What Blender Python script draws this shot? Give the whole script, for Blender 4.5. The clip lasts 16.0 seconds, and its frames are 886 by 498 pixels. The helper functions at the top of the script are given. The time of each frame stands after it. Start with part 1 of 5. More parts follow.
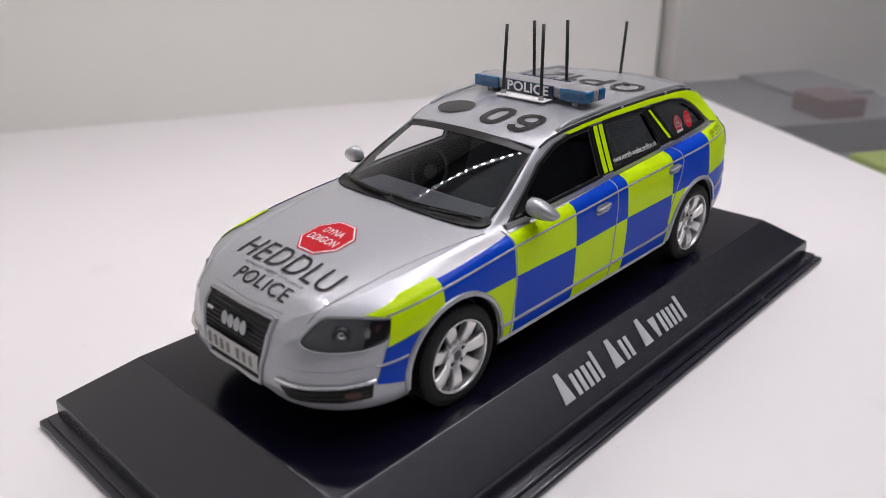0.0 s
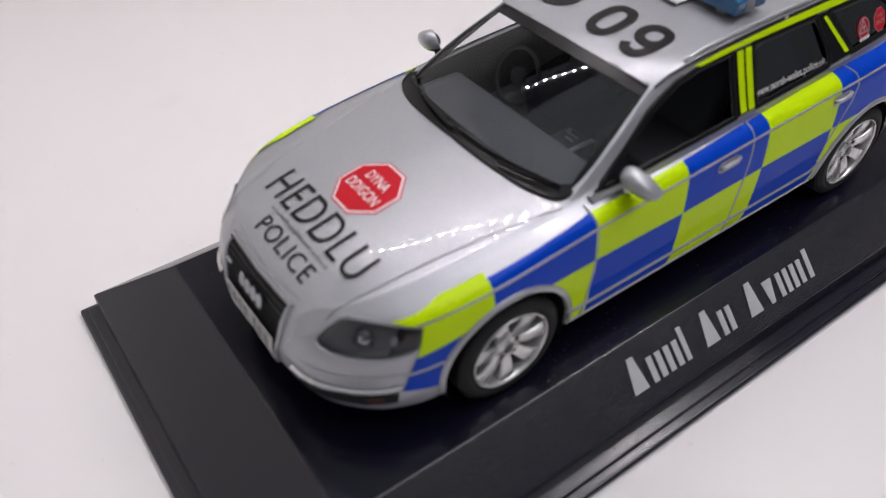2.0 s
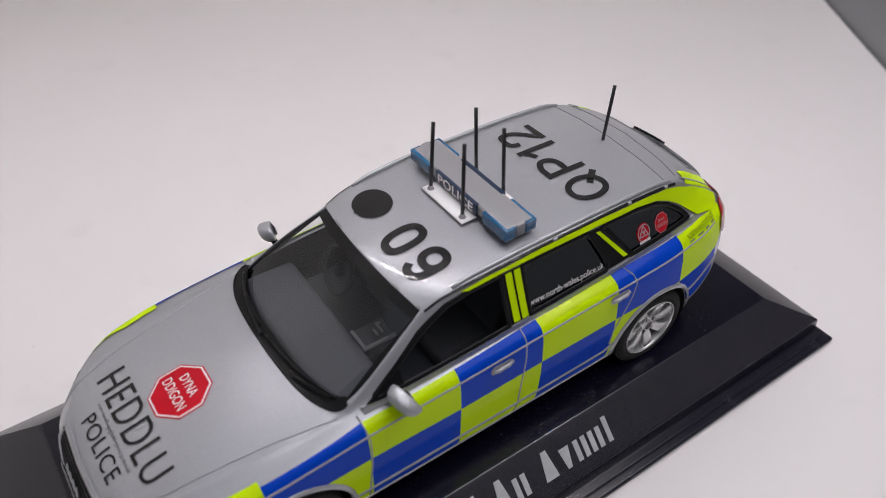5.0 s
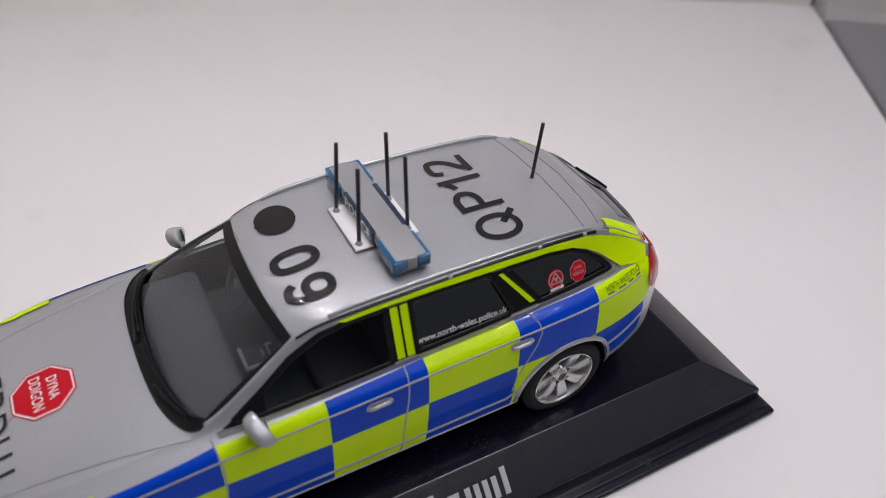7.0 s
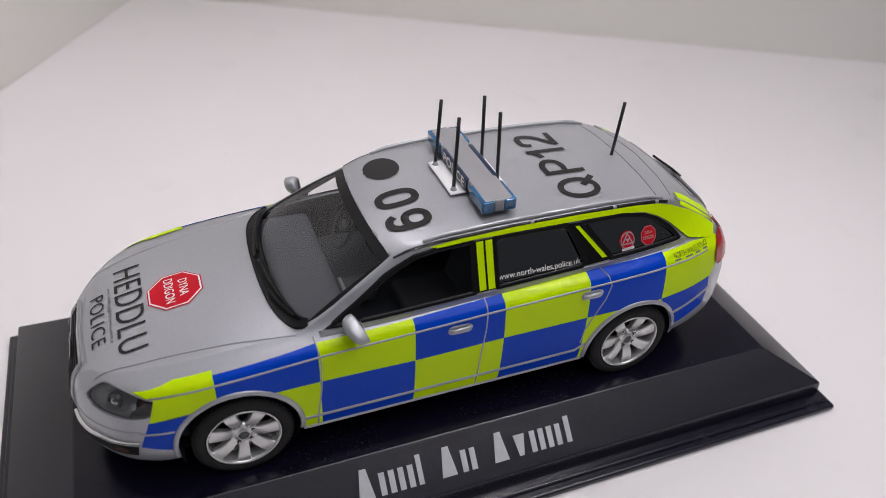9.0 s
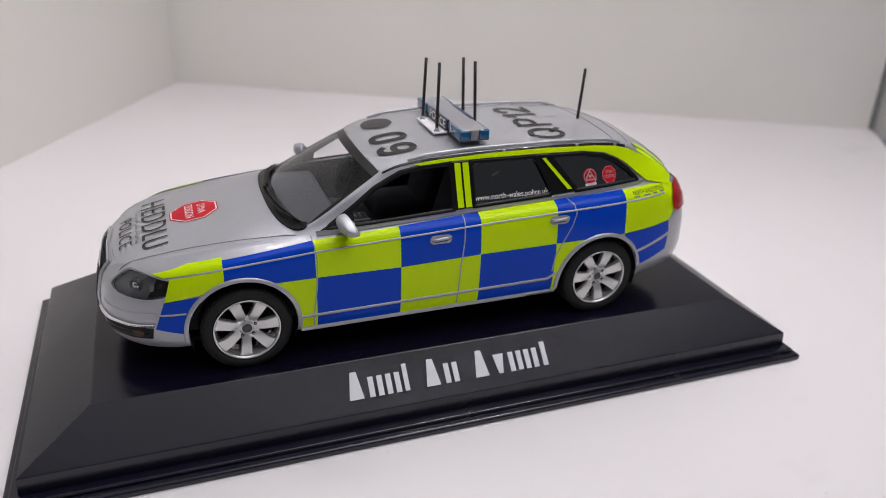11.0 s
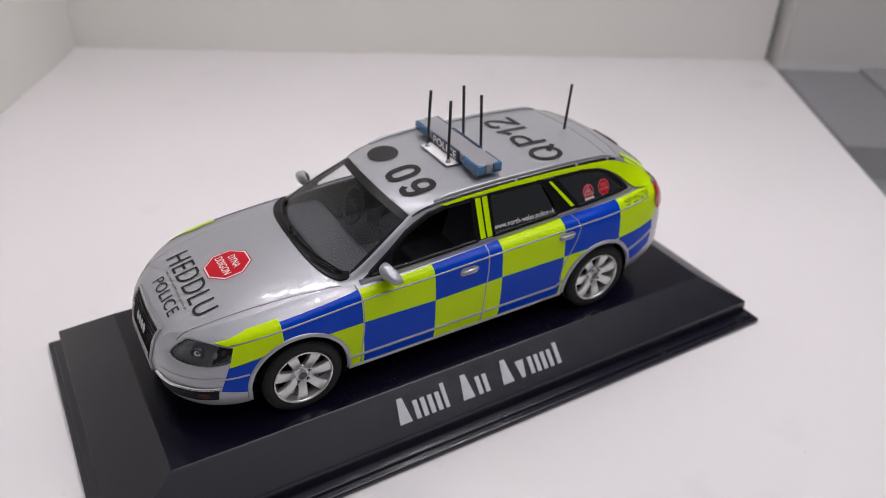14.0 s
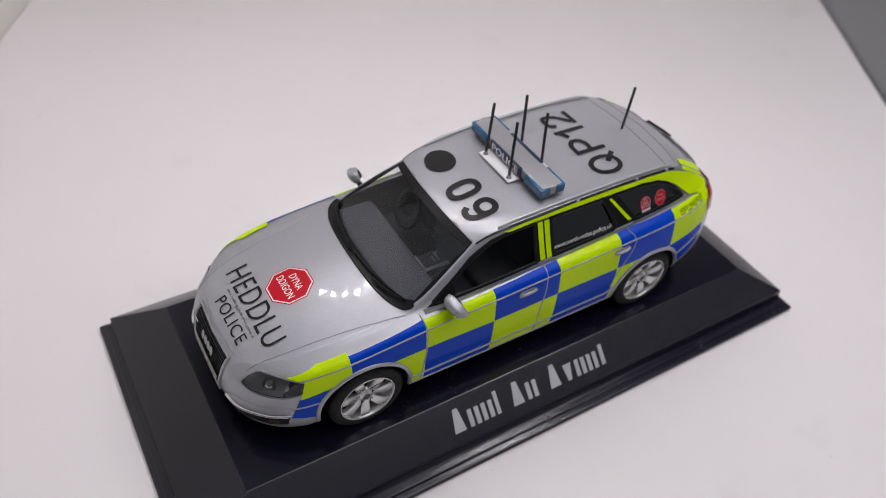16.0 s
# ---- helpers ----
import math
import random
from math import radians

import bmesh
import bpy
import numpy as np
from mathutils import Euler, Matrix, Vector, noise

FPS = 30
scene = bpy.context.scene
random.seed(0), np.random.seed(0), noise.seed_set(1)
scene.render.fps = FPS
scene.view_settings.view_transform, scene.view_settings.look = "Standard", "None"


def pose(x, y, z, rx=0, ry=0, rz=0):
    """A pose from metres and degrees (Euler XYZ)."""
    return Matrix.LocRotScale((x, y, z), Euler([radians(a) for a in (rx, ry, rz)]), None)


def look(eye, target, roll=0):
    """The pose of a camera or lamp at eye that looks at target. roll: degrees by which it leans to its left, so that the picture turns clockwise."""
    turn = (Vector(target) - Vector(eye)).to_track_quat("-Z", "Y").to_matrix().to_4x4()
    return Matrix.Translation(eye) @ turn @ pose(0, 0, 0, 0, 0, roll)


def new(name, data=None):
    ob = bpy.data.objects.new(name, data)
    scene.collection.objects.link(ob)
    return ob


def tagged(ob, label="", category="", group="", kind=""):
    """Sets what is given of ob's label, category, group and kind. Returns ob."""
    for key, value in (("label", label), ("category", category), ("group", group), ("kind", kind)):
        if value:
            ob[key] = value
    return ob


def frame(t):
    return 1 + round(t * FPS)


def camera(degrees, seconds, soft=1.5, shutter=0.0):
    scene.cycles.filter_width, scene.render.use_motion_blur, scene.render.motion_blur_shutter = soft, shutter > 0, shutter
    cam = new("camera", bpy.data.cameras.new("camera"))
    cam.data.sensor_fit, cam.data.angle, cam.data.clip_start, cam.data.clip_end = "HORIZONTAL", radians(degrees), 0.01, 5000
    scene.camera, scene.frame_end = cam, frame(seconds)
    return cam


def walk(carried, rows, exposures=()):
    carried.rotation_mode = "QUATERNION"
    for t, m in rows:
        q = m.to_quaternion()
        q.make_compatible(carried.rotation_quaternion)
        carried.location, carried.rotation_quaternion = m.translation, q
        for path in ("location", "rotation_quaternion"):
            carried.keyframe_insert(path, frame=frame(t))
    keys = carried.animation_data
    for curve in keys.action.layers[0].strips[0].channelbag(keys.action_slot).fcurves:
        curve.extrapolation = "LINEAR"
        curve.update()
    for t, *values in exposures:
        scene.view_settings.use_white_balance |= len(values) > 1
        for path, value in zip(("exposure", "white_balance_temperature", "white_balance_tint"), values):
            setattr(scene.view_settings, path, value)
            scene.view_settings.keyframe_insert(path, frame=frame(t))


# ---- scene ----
cam = camera(58.76, 16.0, soft=0.75)
PATH = [
    (0, (-0.10113, -0.08334, 0.07687), (0.03037, 0.04337, -0.00470), -0.77),
    (0.5, (-0.09377, -0.08458, 0.08576), (0.01898, 0.04470, -0.01708), -0.75),
    (1, (-0.07985, -0.07731, 0.09172), (0.01681, 0.04900, -0.02954), -0.91),
    (1.5, (-0.07636, -0.06787, 0.08942), (0.01154, 0.05470, -0.04192), -0.90),
    (2, (-0.07271, -0.06409, 0.09018), (0.01106, 0.05579, -0.04624), -0.79),
    (2.5, (-0.06843, -0.06497, 0.09250), (0.01381, 0.05398, -0.04565), -0.80),
    (3, (-0.06536, -0.06748, 0.09929), (0.01651, 0.05188, -0.03873), -0.91),
    (3.5, (-0.06320, -0.07222, 0.10703), (0.01850, 0.04804, -0.03031), -1.17),
    (4, (-0.05782, -0.07707, 0.11297), (0.02461, 0.04427, -0.02297), -1.21),
    (4.5, (-0.05141, -0.07624, 0.11795), (0.03195, 0.04605, -0.01658), -0.92),
    (5, (-0.04619, -0.07516, 0.11847), (0.03717, 0.04767, -0.01555), -0.34),
    (5.2, (-0.04483, -0.07444, 0.11857), (0.03883, 0.04882, -0.01488), -0.01),
    (7.3, (-0.02500, -0.08565, 0.11733), (0.04829, 0.04664, -0.01354), 3.52),
    (7.5, (-0.02539, -0.08893, 0.11861), (0.04583, 0.04485, -0.01189), 3.66),
    (8, (-0.03224, -0.09584, 0.11753), (0.03494, 0.04173, -0.01116), 3.91),
    (8.5, (-0.03536, -0.09786, 0.11481), (0.02866, 0.04479, -0.00990), 3.69),
    (9, (-0.03663, -0.10146, 0.11144), (0.02577, 0.04726, -0.00684), 3.07),
    (9.5, (-0.03919, -0.11377, 0.10186), (0.02326, 0.04181, -0.00720), 2.37),
    (11.8, (-0.04512, -0.13809, 0.08242), (0.02000, 0.03318, 0.00225), 2.32),
    (12, (-0.04697, -0.13743, 0.08111), (0.01949, 0.03343, 0.00119), 2.65),
    (12.5, (-0.04811, -0.13645, 0.08399), (0.01981, 0.03163, -0.00048), 2.80),
    (13, (-0.04956, -0.13458, 0.09109), (0.02240, 0.02759, -0.00123), 2.58),
    (13.5, (-0.05261, -0.12953, 0.10551), (0.02640, 0.02452, 0.00538), 2.11),
    (14, (-0.06577, -0.12189, 0.11407), (0.02070, 0.02222, 0.00565), 1.72),
    (14.5, (-0.08212, -0.11339, 0.11360), (0.01076, 0.02029, -0.00259), 1.77),
    (15, (-0.08505, -0.10217, 0.11223), (0.00852, 0.02414, -0.01143), 2.69),
    (15.5, (-0.07875, -0.09725, 0.12376), (0.00895, 0.02443, -0.00855), 3.73),
    (16, (-0.06900, -0.09630, 0.13951), (0.00999, 0.02353, 0.00021), 4.65),
]
walk(cam, [(t, look(e, g, r)) for t, e, g, r in PATH], exposures=[(0.0, 0.12), (1.0, 0.0), (3.0, 0.02), (4.0, -0.04), (5.0, -0.18), (7.5, -0.19), (8.5, -0.10), (9.5, -0.05), (12.0, 0.05), (13.0, 0.04), (14.0, -0.06), (16.0, -0.18)])
cam.data.dof.use_dof = True
cam.data.dof.focus_distance = 0.130
cam.data.dof.aperture_fstop = 23.0

# ---- light ----
def room_world(level, overhead):
    """Dim pale surroundings, with added brightness overhead to fill the windscreen's reflection."""
    w = bpy.data.worlds.new("room")
    scene.world = w
    w.use_nodes = True
    n, l = w.node_tree.nodes, w.node_tree.links
    bg = n["Background"]
    bg.inputs[0].default_value = (0.97, 0.98, 1.04, 1)
    co, axes, ramp = (n.new("ShaderNode" + k) for k in ("TexCoord", "SeparateXYZ", "MapRange"))
    ramp.interpolation_type = "SMOOTHSTEP"
    for key, value in (("From Min", 0.45), ("From Max", 0.95), ("To Min", level), ("To Max", overhead)):
        ramp.inputs[key].default_value = value
    l.new(co.outputs["Generated"], axes.inputs[0])
    l.new(axes.outputs["Z"], ramp.inputs["Value"])
    l.new(ramp.outputs["Result"], bg.inputs[1])


room_world(0.09, 0.44)


# Added soft fill from an unseen disc, placed to balance brightness across the shelf.
def fill_lamp(x, y, z, size, watts):
    lamp = bpy.data.lights.new("soft_fill", "AREA")
    lamp.shape, lamp.size, lamp.energy, lamp.color = "DISK", size, watts, (1.0, 0.962, 1.006)
    ob = new("soft_fill", lamp)
    ob.matrix_world = look((x, y, z), (0.0, 0.02, 0.0))


fill_lamp(0.40, -0.46, 1.40, 1.2, 8.6)

# ---- scale and helpers ----
U = 1 / 43.0                      # a 1:43 model: the sizes below are those of the full-size car
LIFT = 0.50                       # height of the base's top over the shelf, at full size
TO_WORLD = Matrix.Diagonal((U, U, U, 1)) @ Matrix.Translation((0, 0, LIFT))
HOME = {}


def world(x, y, z):
    return TO_WORLD @ Vector((x, y, z))


def thing(name, x, y, z, label, category, group="", kind=""):
    """An Empty at the thing's base."""
    ob = new(name)
    ob.empty_display_size = 0.01
    ob.location = world(x, y, z)
    HOME[ob.name] = Matrix.Translation(ob.location)
    return tagged(ob, label, category, group, kind)


def attach(ob, parent):
    ob.parent = parent
    ob.matrix_parent_inverse = HOME.get(parent.name, Matrix()).inverted()
    HOME[ob.name] = Matrix()
    return ob


def part(name, bm, material, parent=None, label="", smooth=True, baked=False, angle=None):
    """Links a bmesh, in full-size measures, as one mesh object under its parent."""
    if not baked:
        bm.transform(TO_WORLD)
    me = bpy.data.meshes.new(name)
    bm.to_mesh(me)
    bm.free()
    for m in (material if isinstance(material, (list, tuple)) else [material]):
        me.materials.append(m)
    me.polygons.foreach_set("use_smooth", [smooth] * len(me.polygons))
    if smooth and angle:
        me.set_sharp_from_angle(angle=radians(angle))
    ob = new(name, me)
    if parent:
        attach(ob, parent)
    if label:
        tagged(ob, label)
    return ob


def pchip(xs, ys):
    """A smooth curve through the points that never overshoots."""
    xs, ys = np.array(xs, float), np.array(ys, float)
    h = np.diff(xs)
    d = np.diff(ys) / h
    m = np.zeros(len(xs))
    for i in range(1, len(xs) - 1):
        if d[i - 1] * d[i] > 0:
            w1, w2 = 2 * h[i] + h[i - 1], h[i] + 2 * h[i - 1]
            m[i] = (w1 + w2) / (w1 / d[i - 1] + w2 / d[i])
    m[0], m[-1] = d[0], d[-1]

    def at(x):
        x = np.clip(x, xs[0], xs[-1])
        i = np.clip(np.searchsorted(xs, x) - 1, 0, len(h) - 1)
        t = (x - xs[i]) / h[i]
        return (ys[i] * (1 + 2 * t) * (1 - t) ** 2 + m[i] * h[i] * t * (1 - t) ** 2
                + ys[i + 1] * t * t * (3 - 2 * t) + m[i + 1] * h[i] * t * t * (t - 1))

    return at


def box(bm, x0, x1, y0, y1, z0, z1, bevel=0.0, seg=2):
    r = bmesh.ops.create_cube(bm, size=1, matrix=Matrix.Translation(((x0 + x1) / 2, (y0 + y1) / 2, (z0 + z1) / 2))
                              @ Matrix.Diagonal((x1 - x0, y1 - y0, z1 - z0, 1)))
    if bevel:
        es = list({e for v in r["verts"] for e in v.link_edges})
        bmesh.ops.bevel(bm, geom=es, offset=bevel, segments=seg, affect="EDGES", profile=0.6)
    return bm


def tube(bm, pts, radius, sides=10, taper=None):
    """A round bar along a line of points."""
    pts = [Vector(p) for p in pts]
    rings = []
    for i, p in enumerate(pts):
        d = (pts[min(i + 1, len(pts) - 1)] - pts[max(i - 1, 0)]).normalized()
        a = d.orthogonal().normalized() if i == 0 else (rings_a - d * rings_a.dot(d)).normalized()
        rings_a = a
        b = d.cross(a)
        r = radius if taper is None else radius + (taper - radius) * i / (len(pts) - 1)
        rings.append([bm.verts.new(p + r * (a * math.cos(k * math.tau / sides) + b * math.sin(k * math.tau / sides))) for k in range(sides)])
    for q, s in zip(rings, rings[1:]):
        for k in range(sides):
            bm.faces.new((q[k], q[(k + 1) % sides], s[(k + 1) % sides], s[k]))
    bm.faces.new(rings[0][::-1])
    bm.faces.new(rings[-1])
    return bm


def lathe(bm, profile, m, seg=48, closed=False):
    """Turns a profile of (radius, along) round the local z axis."""
    rings = []
    for r, a in profile:
        rings.append([bm.verts.new(m @ Vector((r * math.cos(k * math.tau / seg), r * math.sin(k * math.tau / seg), a))) for k in range(seg)]
                     if r > 1e-6 else [bm.verts.new(m @ Vector((0, 0, a)))])
    pairs = list(zip(rings, rings[1:])) + ([(rings[-1], rings[0])] if closed else [])
    for q, s in pairs:
        for k in range(seg):
            j = (k + 1) % seg
            if len(q) == 1:
                bm.faces.new((q[0], s[j], s[k]))
            elif len(s) == 1:
                bm.faces.new((q[k], q[j], s[0]))
            else:
                bm.faces.new((q[k], q[j], s[j], s[k]))
    return bm


# ---- materials ----
def material(name, colour, rough=0.5, metal=0.0, coat=0.0, coat_rough=0.05, ior=1.5, emit=None, strength=0.0,
             vary=0.0, vary_scale=60.0, bump=0.0, bump_scale=900.0, rough_vary=0.0, detail=4.0, second=None):
    m = bpy.data.materials.new(name)
    m.use_nodes = True
    n, l = m.node_tree.nodes, m.node_tree.links
    b = n["Principled BSDF"]
    b.inputs["Base Color"].default_value = (*colour, 1)
    b.inputs["Roughness"].default_value = rough
    b.inputs["Metallic"].default_value = metal
    b.inputs["Coat Weight"].default_value = coat
    b.inputs["Coat Roughness"].default_value = coat_rough
    b.inputs["IOR"].default_value = ior
    if emit:
        b.inputs["Emission Color"].default_value = (*emit, 1)
        b.inputs["Emission Strength"].default_value = strength
    co = n.new("ShaderNodeTexCoord")
    if vary or rough_vary:
        t = n.new("ShaderNodeTexNoise")
        t.inputs["Scale"].default_value = vary_scale
        t.inputs["Detail"].default_value = detail
        l.new(co.outputs["Object"], t.inputs["Vector"])
        if vary:
            mix = n.new("ShaderNodeMix")
            mix.data_type = "RGBA"
            other = second or tuple(c * (1 - vary) for c in colour)
            mix.inputs["A"].default_value = (*colour, 1)
            mix.inputs["B"].default_value = (*other, 1)
            l.new(t.outputs["Fac"], mix.inputs["Factor"])
            l.new(mix.outputs["Result"], b.inputs["Base Color"])
        if rough_vary:
            r = n.new("ShaderNodeMapRange")
            r.inputs["To Min"].default_value = max(rough - rough_vary, 0.02)
            r.inputs["To Max"].default_value = min(rough + rough_vary, 1)
            l.new(t.outputs["Fac"], r.inputs["Value"])
            l.new(r.outputs["Result"], b.inputs["Roughness"])
    if bump:
        t2 = n.new("ShaderNodeTexNoise")
        t2.inputs["Scale"].default_value = bump_scale
        t2.inputs["Detail"].default_value = 3
        l.new(co.outputs["Object"], t2.inputs["Vector"])
        bp = n.new("ShaderNodeBump")
        bp.inputs["Strength"].default_value = bump
        bp.inputs["Distance"].default_value = 0.0003
        l.new(t2.outputs["Fac"], bp.inputs["Height"])
        l.new(bp.outputs["Normal"], b.inputs["Normal"])
    return m


def glass(name, tint, rough=0.02, gloss=0.05, shine=(0.90, 0.94, 1.0)):
    """A thin pane: tinted see-through with a sharp gloss."""
    m = bpy.data.materials.new(name)
    m.use_nodes = True
    n, l = m.node_tree.nodes, m.node_tree.links
    n.remove(n["Principled BSDF"])
    tr, gl, lw, mix = (n.new("ShaderNode" + k) for k in ("BsdfTransparent", "BsdfGlossy", "LayerWeight", "MixShader"))
    power, ramp = n.new("ShaderNodeMath"), n.new("ShaderNodeMapRange")
    power.operation, power.inputs[1].default_value = "POWER", 5.0
    ramp.inputs["To Min"].default_value = gloss
    tr.inputs["Color"].default_value = (*tint, 1)
    gl.inputs["Color"].default_value = (*shine, 1)
    gl.inputs["Roughness"].default_value = rough
    l.new(lw.outputs["Facing"], power.inputs[0])
    l.new(power.outputs[0], ramp.inputs["Value"])
    l.new(ramp.outputs["Result"], mix.inputs[0])
    l.new(tr.outputs[0], mix.inputs[1])
    l.new(gl.outputs[0], mix.inputs[2])
    l.new(mix.outputs[0], n["Material Output"].inputs["Surface"])
    return m


def grained_plastic(name):
    """Black moulded plastic with a leather-like grain."""
    m = material(name, (0.0062, 0.0058, 0.014), 0.26, ior=1.44, vary=0.3, vary_scale=200)
    n, l = m.node_tree.nodes, m.node_tree.links
    b = n["Principled BSDF"]
    co = n.new("ShaderNodeTexCoord")
    v = n.new("ShaderNodeTexVoronoi")
    v.inputs["Scale"].default_value = 5200
    t = n.new("ShaderNodeTexNoise")
    t.inputs["Scale"].default_value = 3600
    t.inputs["Detail"].default_value = 2
    add = n.new("ShaderNodeMath")
    bp = n.new("ShaderNodeBump")
    bp.inputs["Strength"].default_value = 0.35
    bp.inputs["Distance"].default_value = 0.0003
    l.new(co.outputs["Object"], v.inputs["Vector"])
    l.new(co.outputs["Object"], t.inputs["Vector"])
    l.new(v.outputs["Distance"], add.inputs[0])
    l.new(t.outputs["Fac"], add.inputs[1])
    l.new(add.outputs[0], bp.inputs["Height"])
    l.new(bp.outputs["Normal"], b.inputs["Normal"])
    return m


def silver_paint(name, colour, flake=0.05, rough=0.40, coat=0.6):
    """Metallic lacquer with fine flakes under a clear coat."""
    m = material(name, colour, rough, metal=0.5, coat=coat, coat_rough=0.022, vary=0.12, vary_scale=2600, detail=1.0)
    n, l = m.node_tree.nodes, m.node_tree.links
    b = n["Principled BSDF"]
    co = n.new("ShaderNodeTexCoord")
    v = n.new("ShaderNodeTexNoise")
    v.inputs["Scale"].default_value = 5200
    v.inputs["Detail"].default_value = 1
    bp = n.new("ShaderNodeBump")
    bp.inputs["Strength"].default_value = flake
    bp.inputs["Distance"].default_value = 0.0001
    l.new(co.outputs["Object"], v.inputs["Vector"])
    l.new(v.outputs["Fac"], bp.inputs["Height"])
    l.new(bp.outputs["Normal"], b.inputs["Normal"])
    return m


def smudged_board(name):
    """White board with a few faint grey smudges and specks."""
    m = material(name, (0.79, 0.765, 0.768), 0.55, bump=0.06, bump_scale=500)
    n, l = m.node_tree.nodes, m.node_tree.links
    co = n.new("ShaderNodeTexCoord")
    last = None
    for scale, low, high, dark in ((9, 0.3, 0.75, 0.955), (42, 0.63, 0.78, 0.92), (420, 0.71, 0.76, 0.85)):
        t = n.new("ShaderNodeTexNoise")
        t.inputs["Scale"].default_value = scale
        t.inputs["Detail"].default_value = 4
        l.new(co.outputs["Object"], t.inputs["Vector"])
        r = n.new("ShaderNodeMapRange")
        for key, value in (("From Min", low), ("From Max", high), ("To Min", 1.0), ("To Max", dark)):
            r.inputs[key].default_value = value
        l.new(t.outputs["Fac"], r.inputs["Value"])
        if last:
            k = n.new("ShaderNodeMath")
            k.operation = "MULTIPLY"
            l.new(last, k.inputs[0])
            l.new(r.outputs["Result"], k.inputs[1])
            last = k.outputs[0]
        else:
            last = r.outputs["Result"]
    mix = n.new("ShaderNodeMix")
    mix.data_type = "RGBA"
    mix.inputs["A"].default_value = (0.0, 0.0, 0.0, 1)
    mix.inputs["B"].default_value = (0.79, 0.765, 0.768, 1)
    l.new(last, mix.inputs["Factor"])
    l.new(mix.outputs["Result"], n["Principled BSDF"].inputs["Base Color"])
    return m


SHELF = smudged_board("white_board")
WALL = material("white_panel", (0.745, 0.735, 0.70), 0.6, vary=0.05, vary_scale=9, bump=0.05, bump_scale=400)
RAISED = material("mid_grey_board", (0.27, 0.27, 0.275), 0.55, vary=0.15, vary_scale=15)
DARK_BOARD = material("dark_grey_board", (0.20, 0.20, 0.205), 0.55, vary=0.15, vary_scale=15)
TOPBOARD = material("grey_top_board", (0.16, 0.16, 0.165), 0.6, vary=0.1, vary_scale=12)
LIME_DULL = material("dull_lime", (0.34, 0.44, 0.07), 0.5, vary=0.2, vary_scale=60)
BROWN = material("dull_red_brown", (0.20, 0.145, 0.145), 0.6, vary=0.2, vary_scale=60)
BLACK_BASE = material("black_plastic", (0.0055, 0.0052, 0.0150), 0.25, ior=1.55, vary=0.25, vary_scale=120, bump=0.04, bump_scale=1500, rough_vary=0.06)


def add_dust(m, pale, scale, low, high, patches):
    """Fine pale dust specks, thicker in some patches."""
    n, l = m.node_tree.nodes, m.node_tree.links
    b = n["Principled BSDF"]
    co = n.new("ShaderNodeTexCoord")
    old = b.inputs["Base Color"].links[0].from_socket
    masks = []
    for s, a, c in ((scale, low, high), (patches, 0.45, 0.70)):
        t = n.new("ShaderNodeTexNoise")
        t.inputs["Scale"].default_value = s
        t.inputs["Detail"].default_value = 2
        l.new(co.outputs["Object"], t.inputs["Vector"])
        r = n.new("ShaderNodeMapRange")
        r.inputs["From Min"].default_value, r.inputs["From Max"].default_value = a, c
        l.new(t.outputs["Fac"], r.inputs["Value"])
        masks.append(r.outputs["Result"])
    k = n.new("ShaderNodeMath")
    k.operation = "MULTIPLY"
    l.new(masks[0], k.inputs[0])
    l.new(masks[1], k.inputs[1])
    mix = n.new("ShaderNodeMix")
    mix.data_type = "RGBA"
    mix.inputs["B"].default_value = (*pale, 1)
    l.new(k.outputs[0], mix.inputs["Factor"])
    l.new(old, mix.inputs["A"])
    l.new(mix.outputs["Result"], b.inputs["Base Color"])


add_dust(BLACK_BASE, (0.035, 0.035, 0.037), 1900, 0.60, 0.72, 60)
# Copy of the base plastic, reflecting less to imitate a dark reflection on top.
BASE_TOP = material("black_plastic_dim_top", (0.0045, 0.0042, 0.0125), 0.20, ior=1.38, vary=0.25, vary_scale=120, bump=0.03, bump_scale=1500, rough_vary=0.05)
add_dust(BASE_TOP, (0.030, 0.030, 0.034), 1900, 0.62, 0.74, 60)
# Copy of the base plastic, reflecting more to imitate the end slopes' brighter reflection.
BASE_END = material("black_plastic_bright_end", (0.0060, 0.0057, 0.0125), 0.34, ior=1.57, vary=0.25, vary_scale=120, bump=0.05, bump_scale=1500, rough_vary=0.06)
GRAIN = grained_plastic("grained_black_plastic")
LETTER = material("silver_print", (0.62, 0.63, 0.65), 0.45, metal=0.3, vary=0.2, vary_scale=900, bump=0.08, bump_scale=1600)
SILVER = silver_paint("silver_paint", (0.405, 0.415, 0.445))
SILVER_TRIM = silver_paint("silver_trim", (0.44, 0.45, 0.475), 0.05)
LINE = silver_paint("silver_line", (0.40, 0.41, 0.435), 0.05, rough=0.5, coat=0.12)
INSIDE = material("dark_lining", (0.005, 0.005, 0.006), 0.8, ior=1.3)
YELLOW = material("lime_foil", (0.56, 0.80, 0.0), 0.45, ior=1.13, coat=0.22, coat_rough=0.04, bump=0.22, bump_scale=750, vary=0.06, vary_scale=150)
BLUE = material("blue_foil", (0.0, 0.052, 0.50), 0.45, ior=1.12, coat=0.22, coat_rough=0.04, bump=0.22, bump_scale=750, vary=0.08, vary_scale=150)
RED = material("red_print", (0.52, 0.004, 0.016), 0.45, ior=1.25, vary=0.08, vary_scale=300)
FADED = material("faded_white_print", (0.42, 0.36, 0.37), 0.5, vary=0.2, vary_scale=900)
WHITE = material("white_print", (0.82, 0.80, 0.80), 0.5, vary=0.05, vary_scale=300)
